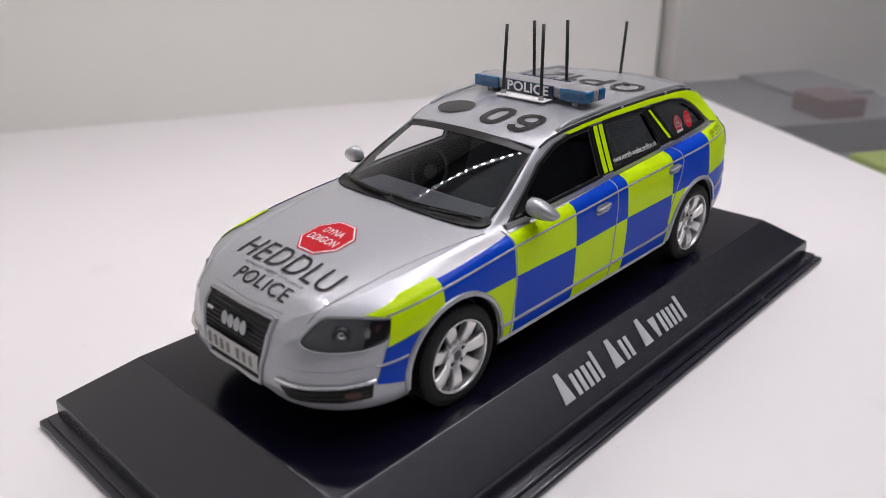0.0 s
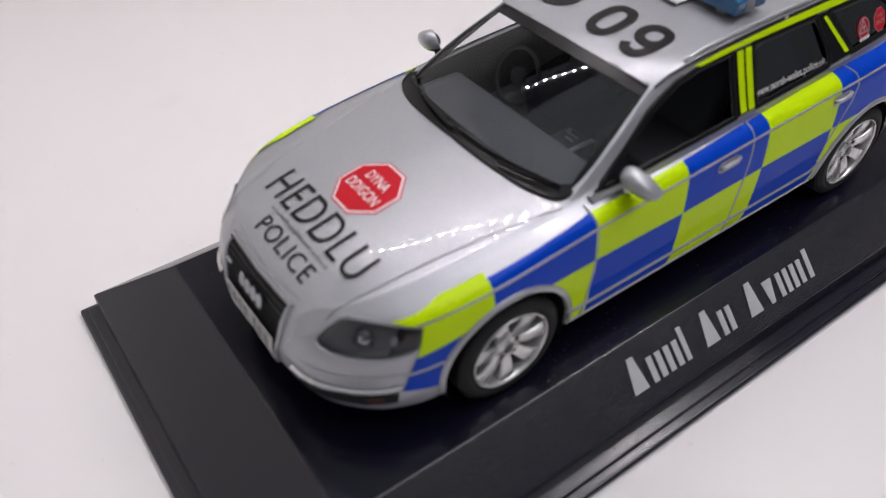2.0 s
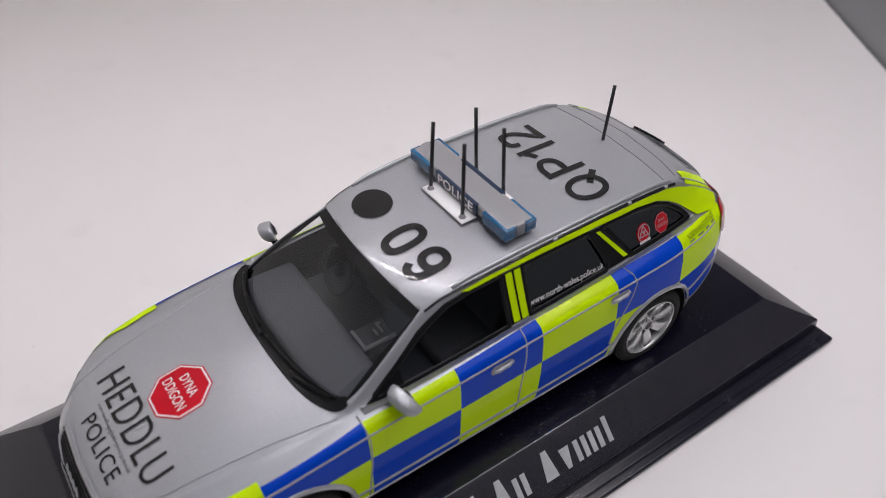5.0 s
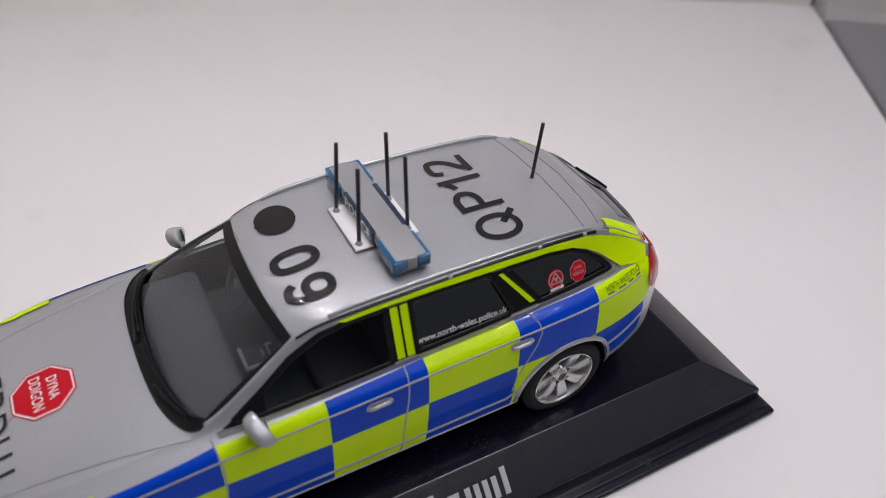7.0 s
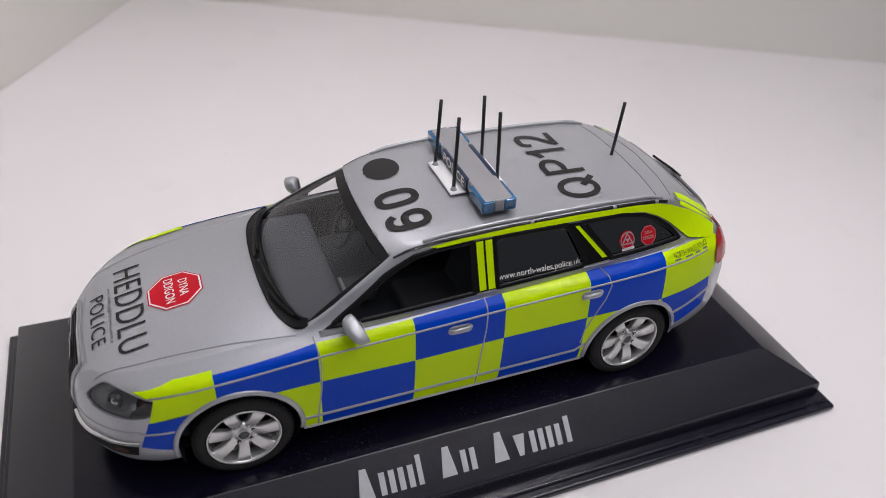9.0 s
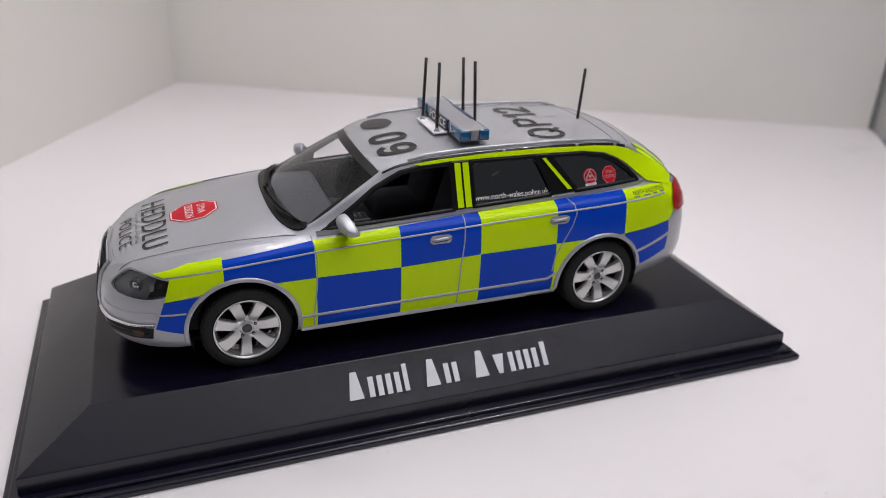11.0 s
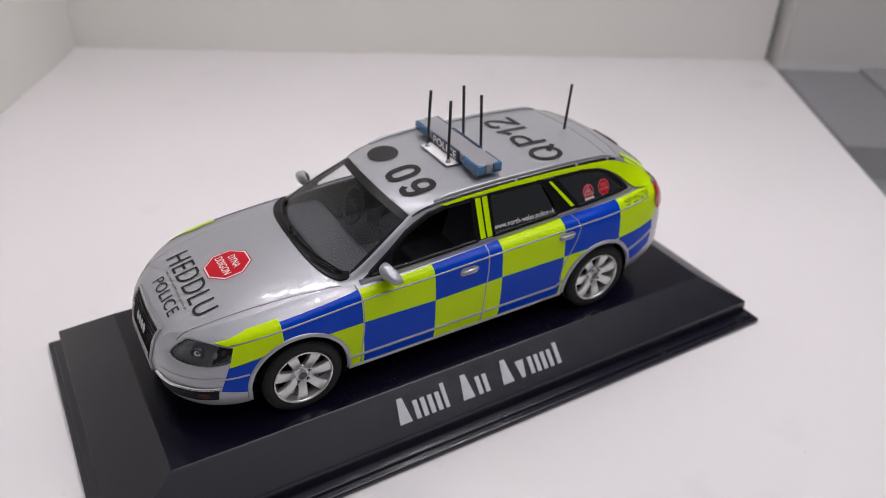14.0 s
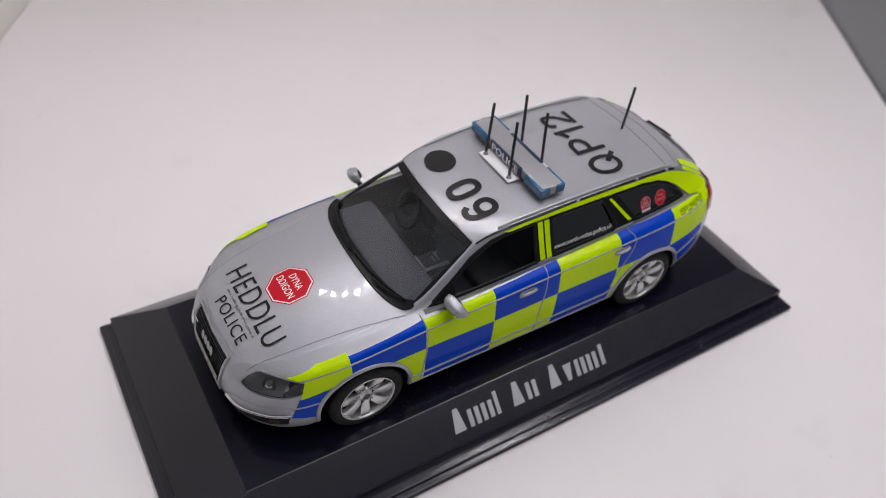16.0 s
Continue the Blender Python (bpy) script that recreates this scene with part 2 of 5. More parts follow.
BLACK = material("black_print", (0.006, 0.006, 0.007), 0.45, ior=1.3, coat=0.35, coat_rough=0.03, vary=0.3, vary_scale=400)
TRIM = material("black_trim", (0.005, 0.005, 0.006), 0.35, ior=1.3, vary=0.2, vary_scale=300)
SEAM = material("panel_gap", (0.17, 0.172, 0.185), 0.5, metal=0.3, vary=0.2, vary_scale=300)
RUBBER = material("tyre_rubber", (0.010, 0.010, 0.011), 0.7, ior=1.4, vary=0.25, vary_scale=200, bump=0.15, bump_scale=1500)
ALLOY = material("alloy_wheel", (0.66, 0.66, 0.655), 0.27, metal=0.7, vary=0.1, vary_scale=200, coat=0.3)
CHROME = material("chrome", (0.75, 0.75, 0.76), 0.08, metal=1.0, vary=0.05, vary_scale=200)
WIRE = material("antenna_wire", (0.03, 0.03, 0.032), 0.4, metal=0.4, vary=0.4, vary_scale=900)
GLUE = material("clear_glue", (0.35, 0.35, 0.37), 0.15, vary=0.3, vary_scale=800)
# Bright teal streaks of light in the lens are painted into its colour.
LENS_BLUE = material("blue_lens", (0.0, 0.022, 0.11), 0.08, ior=1.4, coat=1.0, coat_rough=0.03, vary=0.5, vary_scale=330, second=(0.0, 0.17, 0.36))
PANEL_BLUE = material("navy_panel", (0.012, 0.030, 0.075), 0.3, vary=0.2, vary_scale=200)
BAR_GREY = material("grey_bar", (0.30, 0.30, 0.315), 0.45, metal=0.25, vary=0.08, vary_scale=150)
CARD = material("white_card", (0.78, 0.78, 0.79), 0.7, vary=0.06, vary_scale=400)
TAIL = material("red_lens", (0.40, 0.006, 0.012), 0.2, ior=1.3, coat=0.15, vary=0.2, vary_scale=200)
AMBER = material("amber_lens", (0.085, 0.030, 0.018), 0.3, ior=1.35, coat=0.1, vary=0.2, vary_scale=300)
# Seat grey is lightened to stand in for haze on the windscreen.
SEAT = material("seat_cloth", (0.050, 0.053, 0.061), 0.9, ior=1.2, vary=0.3, vary_scale=300)
ORANGE = material("orange_lens", (0.80, 0.17, 0.02), 0.2, coat=0.4, vary=0.2, vary_scale=300)
SLAT = material("grille_plastic", (0.022, 0.022, 0.024), 0.5, ior=1.4, vary=0.3, vary_scale=400)
LAMP_BOWL = material("lamp_bowl", (0.25, 0.252, 0.262), 0.36, metal=0.4, vary=0.5, vary_scale=200)
LAMP_GREY = material("lamp_housing", (0.10, 0.102, 0.108), 0.35, metal=0.4, vary=0.5, vary_scale=260)
BONNET_INK = material("fine_grey_print", (0.06, 0.06, 0.066), 0.5, vary=0.3, vary_scale=900)
PLATE = material("plate_white", (0.56, 0.55, 0.53), 0.5, vary=0.15, vary_scale=300)
PLATE_INK = material("plate_print", (0.22, 0.22, 0.225), 0.6, vary=0.3, vary_scale=500)
CONSOLE_EDGE = material("pale_console_edge", (0.34, 0.34, 0.345), 0.5, vary=0.2, vary_scale=300)
# Floor and dash greys are likewise lightened in place of windscreen haze.
CABIN = material("cabin_lining", (0.044, 0.048, 0.058), 0.8, ior=1.2, vary=0.2, vary_scale=200)
DASH = material("dash_plastic", (0.082, 0.086, 0.096), 0.7, ior=1.3, vary=0.2, vary_scale=200)
SCREEN = glass("windscreen_glass", (0.80, 0.81, 0.83), rough=0.0, gloss=0.062, shine=(0.93, 0.955, 1.0))
QUARTER = glass("smoked_glass", (0.12, 0.12, 0.13), rough=0.12, gloss=0.20)
PANE = glass("tinted_glass", (0.10, 0.10, 0.11), rough=0.06, gloss=0.20)
SMOKED = glass("smoked_side_glass", (0.93, 0.92, 0.92), rough=0.03, gloss=0.05)
CLEAR = glass("clear_lens", (0.75, 0.75, 0.76))
DIODE = material("led", (0.9, 0.9, 0.9), 0.4, emit=(1.0, 0.935, 0.965), strength=455.0)
TAPE = material("led_tape", (0.7, 0.7, 0.68), 0.5, vary=0.1, vary_scale=200)

# ---- shelf and cabinet ----
ANG = radians(-29)                                    # turn of the back wall
CORNER = Vector((-1.45, 10.4, -LIFT))
WIDE, DEEP, TALL = 12.5, 19.0, 14.5


def slab(name, a0, a1, b0, b1, z0, z1, mat, label, category, bevel=0.02, kind="structure", lean=0.0, narrowing=0.0):
    """A board in the cabinet's own axes: a along the back wall, b from the back wall to the front."""
    bm = bmesh.new()
    box(bm, a0, a1, -b1, -b0, z0, z1, bevel, 2)
    for v in bm.verts:
        if v.co.x > (a0 + a1) / 2:
            v.co.x += v.co.y * narrowing
    bm.transform(Matrix.Translation((a0, 0, 0)) @ Matrix.Rotation(radians(lean), 4, "Z") @ Matrix.Translation((-a0, 0, 0)))
    bm.transform(Matrix.Translation(CORNER) @ Matrix.Rotation(ANG, 4, "Z"))
    return tagged(part(name, bm, mat, smooth=False), label, category, kind=kind)


slab("floor", 0.0, WIDE + 0.4, 0.0, DEEP, -0.7, 0.0, SHELF, "matt white shelf board with faint grey smudges", "shelf", narrowing=0.0699)
slab("wall_back", -0.6, WIDE + 0.36, -0.6, -0.004, -0.7, TALL, WALL, "plain off-white back panel behind the shelf", "wall")
slab("wall_left", -0.6, -0.004, 0.0, 13.0, -0.7, TALL, WALL, "plain off-white side panel beside the shelf", "wall")
glass_side = slab("wall_right", WIDE + 0.40, WIDE + 0.48, 0.004, 9.5, 0.004, 4.6, SMOKED, "smoked glass side panel beside the shelf", "wall", 0.005, lean=-4.0)
glass_side.visible_shadow = False
# Boards added behind the side glass imitate the shelf and walls reflected in it.
slab("floor_beyond", WIDE + 0.49, WIDE + 3.6, 0.45, 3.75, -0.7, -0.02, DARK_BOARD, "dark grey board behind the side glass, standing in for its reflection", "shelf", lean=-4.0)
slab("floor_low", WIDE + 0.49, WIDE + 6.0, 3.76, 12.0, -1.2, -0.55, DARK_BOARD, "lower dark grey board behind the side glass, standing in for its reflection", "shelf", lean=-4.0)
slab("wall_beyond", WIDE + 0.49, WIDE + 9.0, -0.2, 0.44, -0.7, TALL, WALL, "pale panel behind the side glass, standing in for its reflection", "wall", lean=-4.0)
slab("low_board_beyond", WIDE + 1.95, WIDE + 3.5, 0.45, 2.4, -0.016, 0.06, RAISED, "low grey raised board behind the side glass, standing in for its reflection", "wall", lean=-4.0)
# Two coloured blocks are added to imitate the car's reflection in the side glass.
slab("red_reflection", WIDE + 1.45, WIDE + 2.2, 2.85, 3.7, -0.016, 0.30, BROWN, "small red-brown block standing in for a red reflection in the glass", "box", kind="thing", lean=-4.0)
slab("lime_reflection", WIDE + 0.55, WIDE + 1.2, 5.3, 6.7, -0.546, 0.02, LIME_DULL, "dull lime block standing in for the car's lime reflection in the glass", "block", 0.08, kind="thing", lean=-4.0)
# Unseen board, added and kept dark for what the windscreen and base reflect.
slab("ceiling", -0.6, WIDE + 9.0, -0.6, 4.2, TALL + 0.004, TALL + 0.6, TOPBOARD, "unseen grey board added overhead to darken reflections", "ceiling")

# ---- row of light diodes over the shelf, on a slim rail added to carry it ----
def led_strip(a, b, z, turned, count, step):
    """An added rail from the left panel across the shelf; its first diode hangs at (a, b)."""
    along = Matrix.Translation(CORNER) @ Matrix.Rotation(ANG, 4, "Z") @ Matrix.Translation((a, -b, z)) @ Matrix.Rotation(-turned, 4, "Z")
    start, end = -a / math.cos(turned), count * step + 0.2
    mid = along @ Vector(((start + end) / 2, 0, 0))
    root = thing("led_strip", mid.x, mid.y, mid.z, "white strip of bright light diodes on an added slim rail", "light")
    for name, half, low, high, label in (("rail", 0.13, 0.05, 0.22, "slim white rail added to carry the diodes"), ("tape", 0.10, 0.0, 0.046, "white plastic tape")):
        bm = bmesh.new()
        box(bm, start, end, -half, half, low, high, 0.01)
        bm.transform(along)
        part(name, bm, TAPE, root, label, smooth=False)
    bm = bmesh.new()
    box(bm, -0.05, 0.05, -0.05, 0.05, -0.045, -0.002, 0.012, 1)
    bm.transform(Matrix.Diagonal((U, U, U, 1)))
    me = bpy.data.meshes.new("diode")
    bm.to_mesh(me)
    bm.free()
    me.materials.append(DIODE)
    for k in range(count):
        ob = new("diode", me)
        ob.location = TO_WORLD @ (along @ Vector((k * step, 0, 0)))
        attach(ob, root)


led_strip(2.8, 4.95, 8.5, radians(21), 27, 0.37)

# ---- display base ----
base = thing("display_base", 0.09, 0.07, -LIFT, "black plastic display plinth with a stepped rim and silver bars", "plinth")


def frustum(bm, lower, z0, upper, z1):
    a = [bm.verts.new((x, y, z0)) for x, y in lower]
    b = [bm.verts.new((x, y, z1)) for x, y in upper]
    for k in range(4):
        bm.faces.new((a[k], a[(k + 1) % 4], b[(k + 1) % 4], b[k]))
    bm.faces.new(b)
    bm.faces.new(a[::-1])
    return bm


def rect(x0, x1, y0, y1):
    return [(x0, y0), (x1, y0), (x1, y1), (x0, y1)]


bm = bmesh.new()
box(bm, -3.07, 3.24, -1.422, 1.54, -LIFT, -0.445, 0.022, 2)
part("rim", bm, BLACK_BASE, base, "thin flat rim")
bm = bmesh.new()
box(bm, -3.025, 3.20, -1.360, 1.49, -0.446, -0.415, 0.012, 2)
part("rim_step", bm, BLACK_BASE, base, "narrow step over the rim")
bm = bmesh.new()
frustum(bm, rect(-2.962, 3.147, -1.286, 1.447), -0.416, rect(-2.955, 3.140, -1.278, 1.440), -0.285)
frustum(bm, rect(-2.955, 3.140, -1.278, 1.440), -0.285, rect(-2.485, 2.68, -1.005, 1.07), 0.0)
bmesh.ops.remove_doubles(bm, verts=bm.verts, dist=0.001)
inner = [f for f in bm.faces if abs(f.normal.z) > 0.99 and abs(f.calc_center_median().z + 0.285) < 0.01]
bmesh.ops.delete(bm, geom=inner, context="FACES")
bm.normal_update()
for f in bm.faces:
    c = f.calc_center_median()
    f.material_index = 1 if f.normal.y < -0.5 and c.z > -0.28 else 2 if f.normal.z > 0.99 else 3 if abs(f.normal.x) > 0.3 and c.z > -0.28 else 0
bmesh.ops.bevel(bm, geom=[e for e in bm.edges if e.calc_length() > 0.2], offset=0.007, segments=2, affect="EDGES", profile=0.5)
part("plinth_body", bm, [BLACK_BASE, GRAIN, BASE_TOP, BASE_END], base, "smooth black block with a grained front slope", angle=35)

# the name on the front slope, as plain bars of the letters' sizes
SLOPE = Matrix.Translation((0, -1.276, -0.285)) @ Matrix.Rotation(math.atan2(0.285, 0.276), 4, "X")


def name_bars():
    """Plain wedges and bars of the letters' sizes."""
    x = -0.775
    for kind in "Aooi Ao Avoot":
        if kind == " ":
            x += 0.088
            continue
        wide, high, head, foot = {"A": (0.152, 0.205, 0.30, 0.74), "o": (0.114, 0.152, 0.36, 0.36), "i": (0.040, 0.205, 0.9, 0.9), "v": (0.118, 0.152, 0.74, 0.30), "t": (0.068, 0.190, 0.6, 0.6)}[kind]
        for mid in ((0.20, 0.80) if kind == "o" else (0.5,)):
            bm = bmesh.new()
            ring = [(x + wide * (mid + k * w / 2), 0.10 + y) for k, w, y in ((-1, foot, 0.0), (1, foot, 0.0), (1, head, high), (-1, head, high))]
            low, top = [bm.verts.new((a, b, 0.0)) for a, b in ring], [bm.verts.new((a, b, 0.007)) for a, b in ring]
            bm.faces.new(top)
            for k in range(4):
                bm.faces.new((low[k], low[(k + 1) % 4], top[(k + 1) % 4], top[k]))
            bmesh.ops.recalc_face_normals(bm, faces=bm.faces)
            bm.transform(SLOPE)
            part("letter_bar", bm, LETTER, base, smooth=False)
        x += wide + 0.022


name_bars()

# ---- the car's shell ----
from mathutils.bvhtree import BVHTree

WHEELS = (-1.4215, 1.4215)
HUB_Z = 0.320
ARCH_Z = 0.325
ARCHES = {WHEELS[0]: 0.380, WHEELS[1]: 0.368}      # radius of the openings


def line(*pairs):
    return pchip([p[0] for p in pairs], [p[1] for p in pairs])


# lines along the car: height and half-width by x
BOT_Z = line((-2.41, 0.33), (-2.36, 0.27), (-2.2, 0.23), (-1.82, 0.215), (-1.0, 0.215), (0.0, 0.222), (1.0, 0.225), (1.8, 0.245), (2.2, 0.28), (2.48, 0.36))
BOT_Y = line((-2.41, 0.26), (-2.36, 0.46), (-2.25, 0.62), (-2.05, 0.765), (-1.82, 0.825), (-1.0, 0.83), (1.0, 0.835), (1.8, 0.81), (2.15, 0.73), (2.38, 0.56), (2.48, 0.34))
SILL_Z = line((-2.41, 0.37), (-2.36, 0.35), (-2.2, 0.335), (-1.82, 0.34), (1.0, 0.37), (1.8, 0.40), (2.48, 0.44))
SILL_Y = line((-2.41, 0.30), (-2.385, 0.46), (-2.27, 0.64), (-2.02, 0.815), (-1.82, 0.855), (-1.0, 0.872), (1.0, 0.88), (1.8, 0.86), (2.15, 0.775), (2.38, 0.61), (2.48, 0.40))
MID_Z = line((-2.41, 0.43), (-2.36, 0.50), (-2.2, 0.57), (-1.8, 0.61), (1.0, 0.63), (2.1, 0.64), (2.48, 0.58))
MID_Y = line((-2.41, 0.31), (-2.385, 0.43), (-2.27, 0.61), (-2.02, 0.80), (-1.82, 0.853), (-1.4, 0.885), (-0.9, 0.880), (0.0, 0.890), (0.8, 0.895), (1.42, 0.895), (1.8, 0.865), (2.1, 0.79), (2.35, 0.645), (2.48, 0.40))
SWA_Z = line((-2.41, 0.455), (-2.36, 0.57), (-2.2, 0.69), (-1.85, 0.765), (-1.5, 0.81), (-0.9, 0.855), (0.3, 0.915), (1.0, 0.94), (1.6, 0.95), (2.1, 0.95), (2.3, 0.88), (2.48, 0.66))
SWA_Y = line((-2.41, 0.30), (-2.36, 0.44), (-2.25, 0.56), (-2.05, 0.72), (-1.85, 0.815), (-1.4, 0.862), (-0.9, 0.862), (0.0, 0.872), (0.8, 0.872), (1.42, 0.865), (1.8, 0.83), (2.1, 0.745), (2.3, 0.63), (2.40, 0.52), (2.48, 0.36))
BEL_Z = line((-2.41, 0.47), (-2.36, 0.61), (-2.25, 0.695), (-2.16, 0.745), (-1.9, 0.805), (-1.5, 0.862), (-0.95, 0.92), (-0.5, 0.95), (0.3, 0.985), (1.0, 1.01), (1.6, 1.035), (2.0, 1.04), (2.2, 1.01), (2.36, 0.88), (2.48, 0.68))
BEL_Y = line((-2.41, 0.29), (-2.36, 0.42), (-2.25, 0.52), (-2.16, 0.60), (-1.9, 0.73), (-1.5, 0.775), (-0.95, 0.785), (0.0, 0.785), (0.8, 0.780), (1.42, 0.765), (1.8, 0.735), (2.05, 0.675), (2.2, 0.62), (2.36, 0.52), (2.48, 0.34))
GLA_Z = line((-2.41, 0.475), (-2.36, 0.63), (-2.25, 0.725), (-2.16, 0.77), (-1.9, 0.825), (-1.5, 0.88), (-0.97, 0.935), (-0.6, 1.06), (-0.33, 1.16), (0.0, 1.20), (1.0, 1.215), (1.6, 1.20), (2.0, 1.13), (2.2, 1.04), (2.36, 0.90), (2.48, 0.69))
GLA_Y = line((-2.41, 0.26), (-2.36, 0.37), (-2.25, 0.45), (-2.16, 0.54), (-1.9, 0.67), (-1.5, 0.715), (-0.97, 0.732), (-0.6, 0.70), (-0.33, 0.682), (0.0, 0.686), (1.0, 0.686), (1.6, 0.665), (2.0, 0.625), (2.2, 0.58), (2.36, 0.48), (2.48, 0.30))
RAI_Z = line((-2.41, 0.48), (-2.36, 0.64), (-2.25, 0.74), (-2.16, 0.78), (-1.9, 0.838), (-1.5, 0.893), (-1.1, 0.9346), (-1.0, 0.946), (-0.96, 0.96), (-0.6, 1.155), (-0.34, 1.299), (-0.2, 1.352), (0.0, 1.382), (0.5, 1.403), (1.0, 1.403), (1.5, 1.382), (1.7, 1.352), (1.9, 1.255), (2.05, 1.155), (2.17, 1.065), (2.3, 0.94), (2.40, 0.83), (2.48, 0.70))
RAI_Y = line((-2.41, 0.22), (-2.36, 0.32), (-2.25, 0.40), (-2.16, 0.49), (-1.9, 0.60), (-1.5, 0.665), (-1.0, 0.69), (-0.6, 0.642), (-0.34, 0.585), (-0.1, 0.600), (0.3, 0.610), (0.9, 0.610), (1.5, 0.602), (1.9, 0.580), (2.17, 0.545), (2.3, 0.49), (2.48, 0.26))
TOP_Z = line((-2.41, 0.485), (-2.36, 0.65), (-2.25, 0.757), (-2.16, 0.80), (-1.9, 0.862), (-1.5, 0.925), (-1.2, 0.966), (-1.1, 0.9797), (-1.06, 0.986), (-1.0, 1.005), (-0.6, 1.21), (-0.38, 1.325), (-0.2, 1.376), (0.0, 1.40), (0.5, 1.424), (1.0, 1.42), (1.5, 1.398), (1.75, 1.37), (1.88, 1.332), (2.05, 1.23), (2.17, 1.15), (2.3, 1.045), (2.40, 0.91), (2.48, 0.71))
TOP_Y = line((-2.41, 0.15), (-2.25, 0.26), (-1.9, 0.42), (-1.5, 0.46), (-1.0, 0.44), (-0.38, 0.42), (0.0, 0.43), (1.5, 0.43), (2.1, 0.38), (2.48, 0.18))
MID_TOP = line((-2.41, 0.49), (-2.36, 0.655), (-2.25, 0.772), (-2.16, 0.813), (-1.9, 0.875), (-1.5, 0.945), (-1.25, 0.9833), (-1.16, 0.997), (-1.12, 1.0035), (-1.06, 1.022), (-0.6, 1.25), (-0.42, 1.338), (-0.2, 1.393), (0.0, 1.415), (0.5, 1.438), (1.0, 1.434), (1.5, 1.412), (1.75, 1.388), (1.90, 1.352), (2.05, 1.252), (2.17, 1.175), (2.3, 1.075), (2.40, 0.93), (2.48, 0.715))

STEPS = 5
NOSE = 0.475          # length of the nose in front of x = -1.9


def section(x):
    """Half a cross-section at x, from the underside up to the middle of the roof."""
    if x < -1.9:
        x = -1.9 + (x + 1.9) * 0.51 / NOSE
    full = float(np.interp(x, [-2.1, -1.8, 1.7, 2.1], [0.0, 1.0, 1.0, 0.0]))      # roundness of the shoulder
    keys = [(0.0, BOT_Z(x) + 0.02), (BOT_Y(x) * 0.9, BOT_Z(x)), (BOT_Y(x), BOT_Z(x) + 0.012), (SILL_Y(x), SILL_Z(x)), (MID_Y(x), MID_Z(x)), (SWA_Y(x), SWA_Z(x)),
            (SWA_Y(x) * 0.42 + BEL_Y(x) * 0.58 + 0.013 * full, SWA_Z(x) * 0.42 + BEL_Z(x) * 0.58 + 0.010 * full), (BEL_Y(x), BEL_Z(x)), (GLA_Y(x), GLA_Z(x)),
            (RAI_Y(x) * 0.86 + GLA_Y(x) * 0.14 + 0.004, RAI_Z(x) * 0.86 + GLA_Z(x) * 0.14 + 0.004), (RAI_Y(x), RAI_Z(x) + 0.003), (TOP_Y(x), TOP_Z(x)), (0.0, MID_TOP(x))]
    s = np.arange(len(keys), dtype=float)
    fy, fz = pchip(s, [k[0] for k in keys]), pchip(s, [k[1] for k in keys])
    t = np.linspace(0, len(keys) - 1, (len(keys) - 1) * STEPS + 1)
    return np.stack([fy(t), fz(t)], 1)


def shell():
    xs = np.concatenate([np.linspace(-1.9 - NOSE, -2.13, 16, endpoint=False), np.linspace(-2.13, -1.1, 26, endpoint=False), np.linspace(-1.1, -0.2, 34, endpoint=False),
                         np.linspace(-0.2, 1.9, 52, endpoint=False), np.linspace(1.9, 2.48, 28)])
    bm = bmesh.new()
    rows = []
    for x in xs:
        s = section(x)
        left = [bm.verts.new((x, -y, z)) for y, z in s]
        right = [bm.verts.new((x, y, z)) for y, z in s[1:-1][::-1]]
        rows.append(left + right)
    for a, b in zip(rows, rows[1:]):
        for k in range(len(a)):
            j = (k + 1) % len(a)
            bm.faces.new((a[k], a[j], b[j], b[k]))
    bm.faces.new(rows[0][::-1])
    bm.faces.new(rows[-1])
    bmesh.ops.recalc_face_normals(bm, faces=bm.faces)
    return bm


whole = shell()
whole.normal_update()
SKIN = BVHTree.FromBMesh(whole)


class View:
    """A direction from which flat outlines are laid on the shell. u, v: axes of the outline; way: the direction of projection."""

    def __init__(self, u, v, way, good):
        self.u, self.v, self.way, self.good = Vector(u), Vector(v), Vector(way).normalized(), good

    def lay(self, a, b, off):
        start = self.u * a + self.v * b - self.way * 6
        hit = SKIN.ray_cast(start, self.way)
        if hit[0] is None or not self.good(hit[0]):
            return None
        return hit[0] + hit[1] * off

    def flat(self, p):
        return p.dot(self.u), p.dot(self.v)



def clear_of_wheels(p):
    return all((p.x - cx) ** 2 + (p.z - ARCH_Z) ** 2 > (r - 0.004) ** 2 and not (abs(p.x - cx) < r - 0.02 and p.z < ARCH_Z) for cx, r in ARCHES.items())


NEAR = View((1, 0, 0), (0, 0, 1), (0, 1, 0), lambda p: p.y < -0.3 and clear_of_wheels(p))       # car's left side
FAR = View((1, 0, 0), (0, 0, 1), (0, -1, 0), lambda p: p.y > 0.3 and clear_of_wheels(p))
NEAR_CUT = View((1, 0, 0), (0, 0, 1), (0, 1, 0), lambda p: p.y < -0.3)
FAR_CUT = View((1, 0, 0), (0, 0, 1), (0, -1, 0), lambda p: p.y > 0.3)
ABOVE = View((1, 0, 0), (0, 1, 0), (0, 0, -1), lambda p: True)
FRONT = View((0, 1, 0), (0, 0, 1), (1, 0, 0), lambda p: p.x < -1.9)
CORN_N = View((0.66, -0.75, 0), (0, 0, 1), (0.75, 0.66, 0), lambda p: p.x < -1.6)
CORN_F = View((0.66, 0.75, 0), (0, 0, 1), (0.75, -0.66, 0), lambda p: p.x < -1.6)
SIDES = ((NEAR, -1), (FAR, 1))


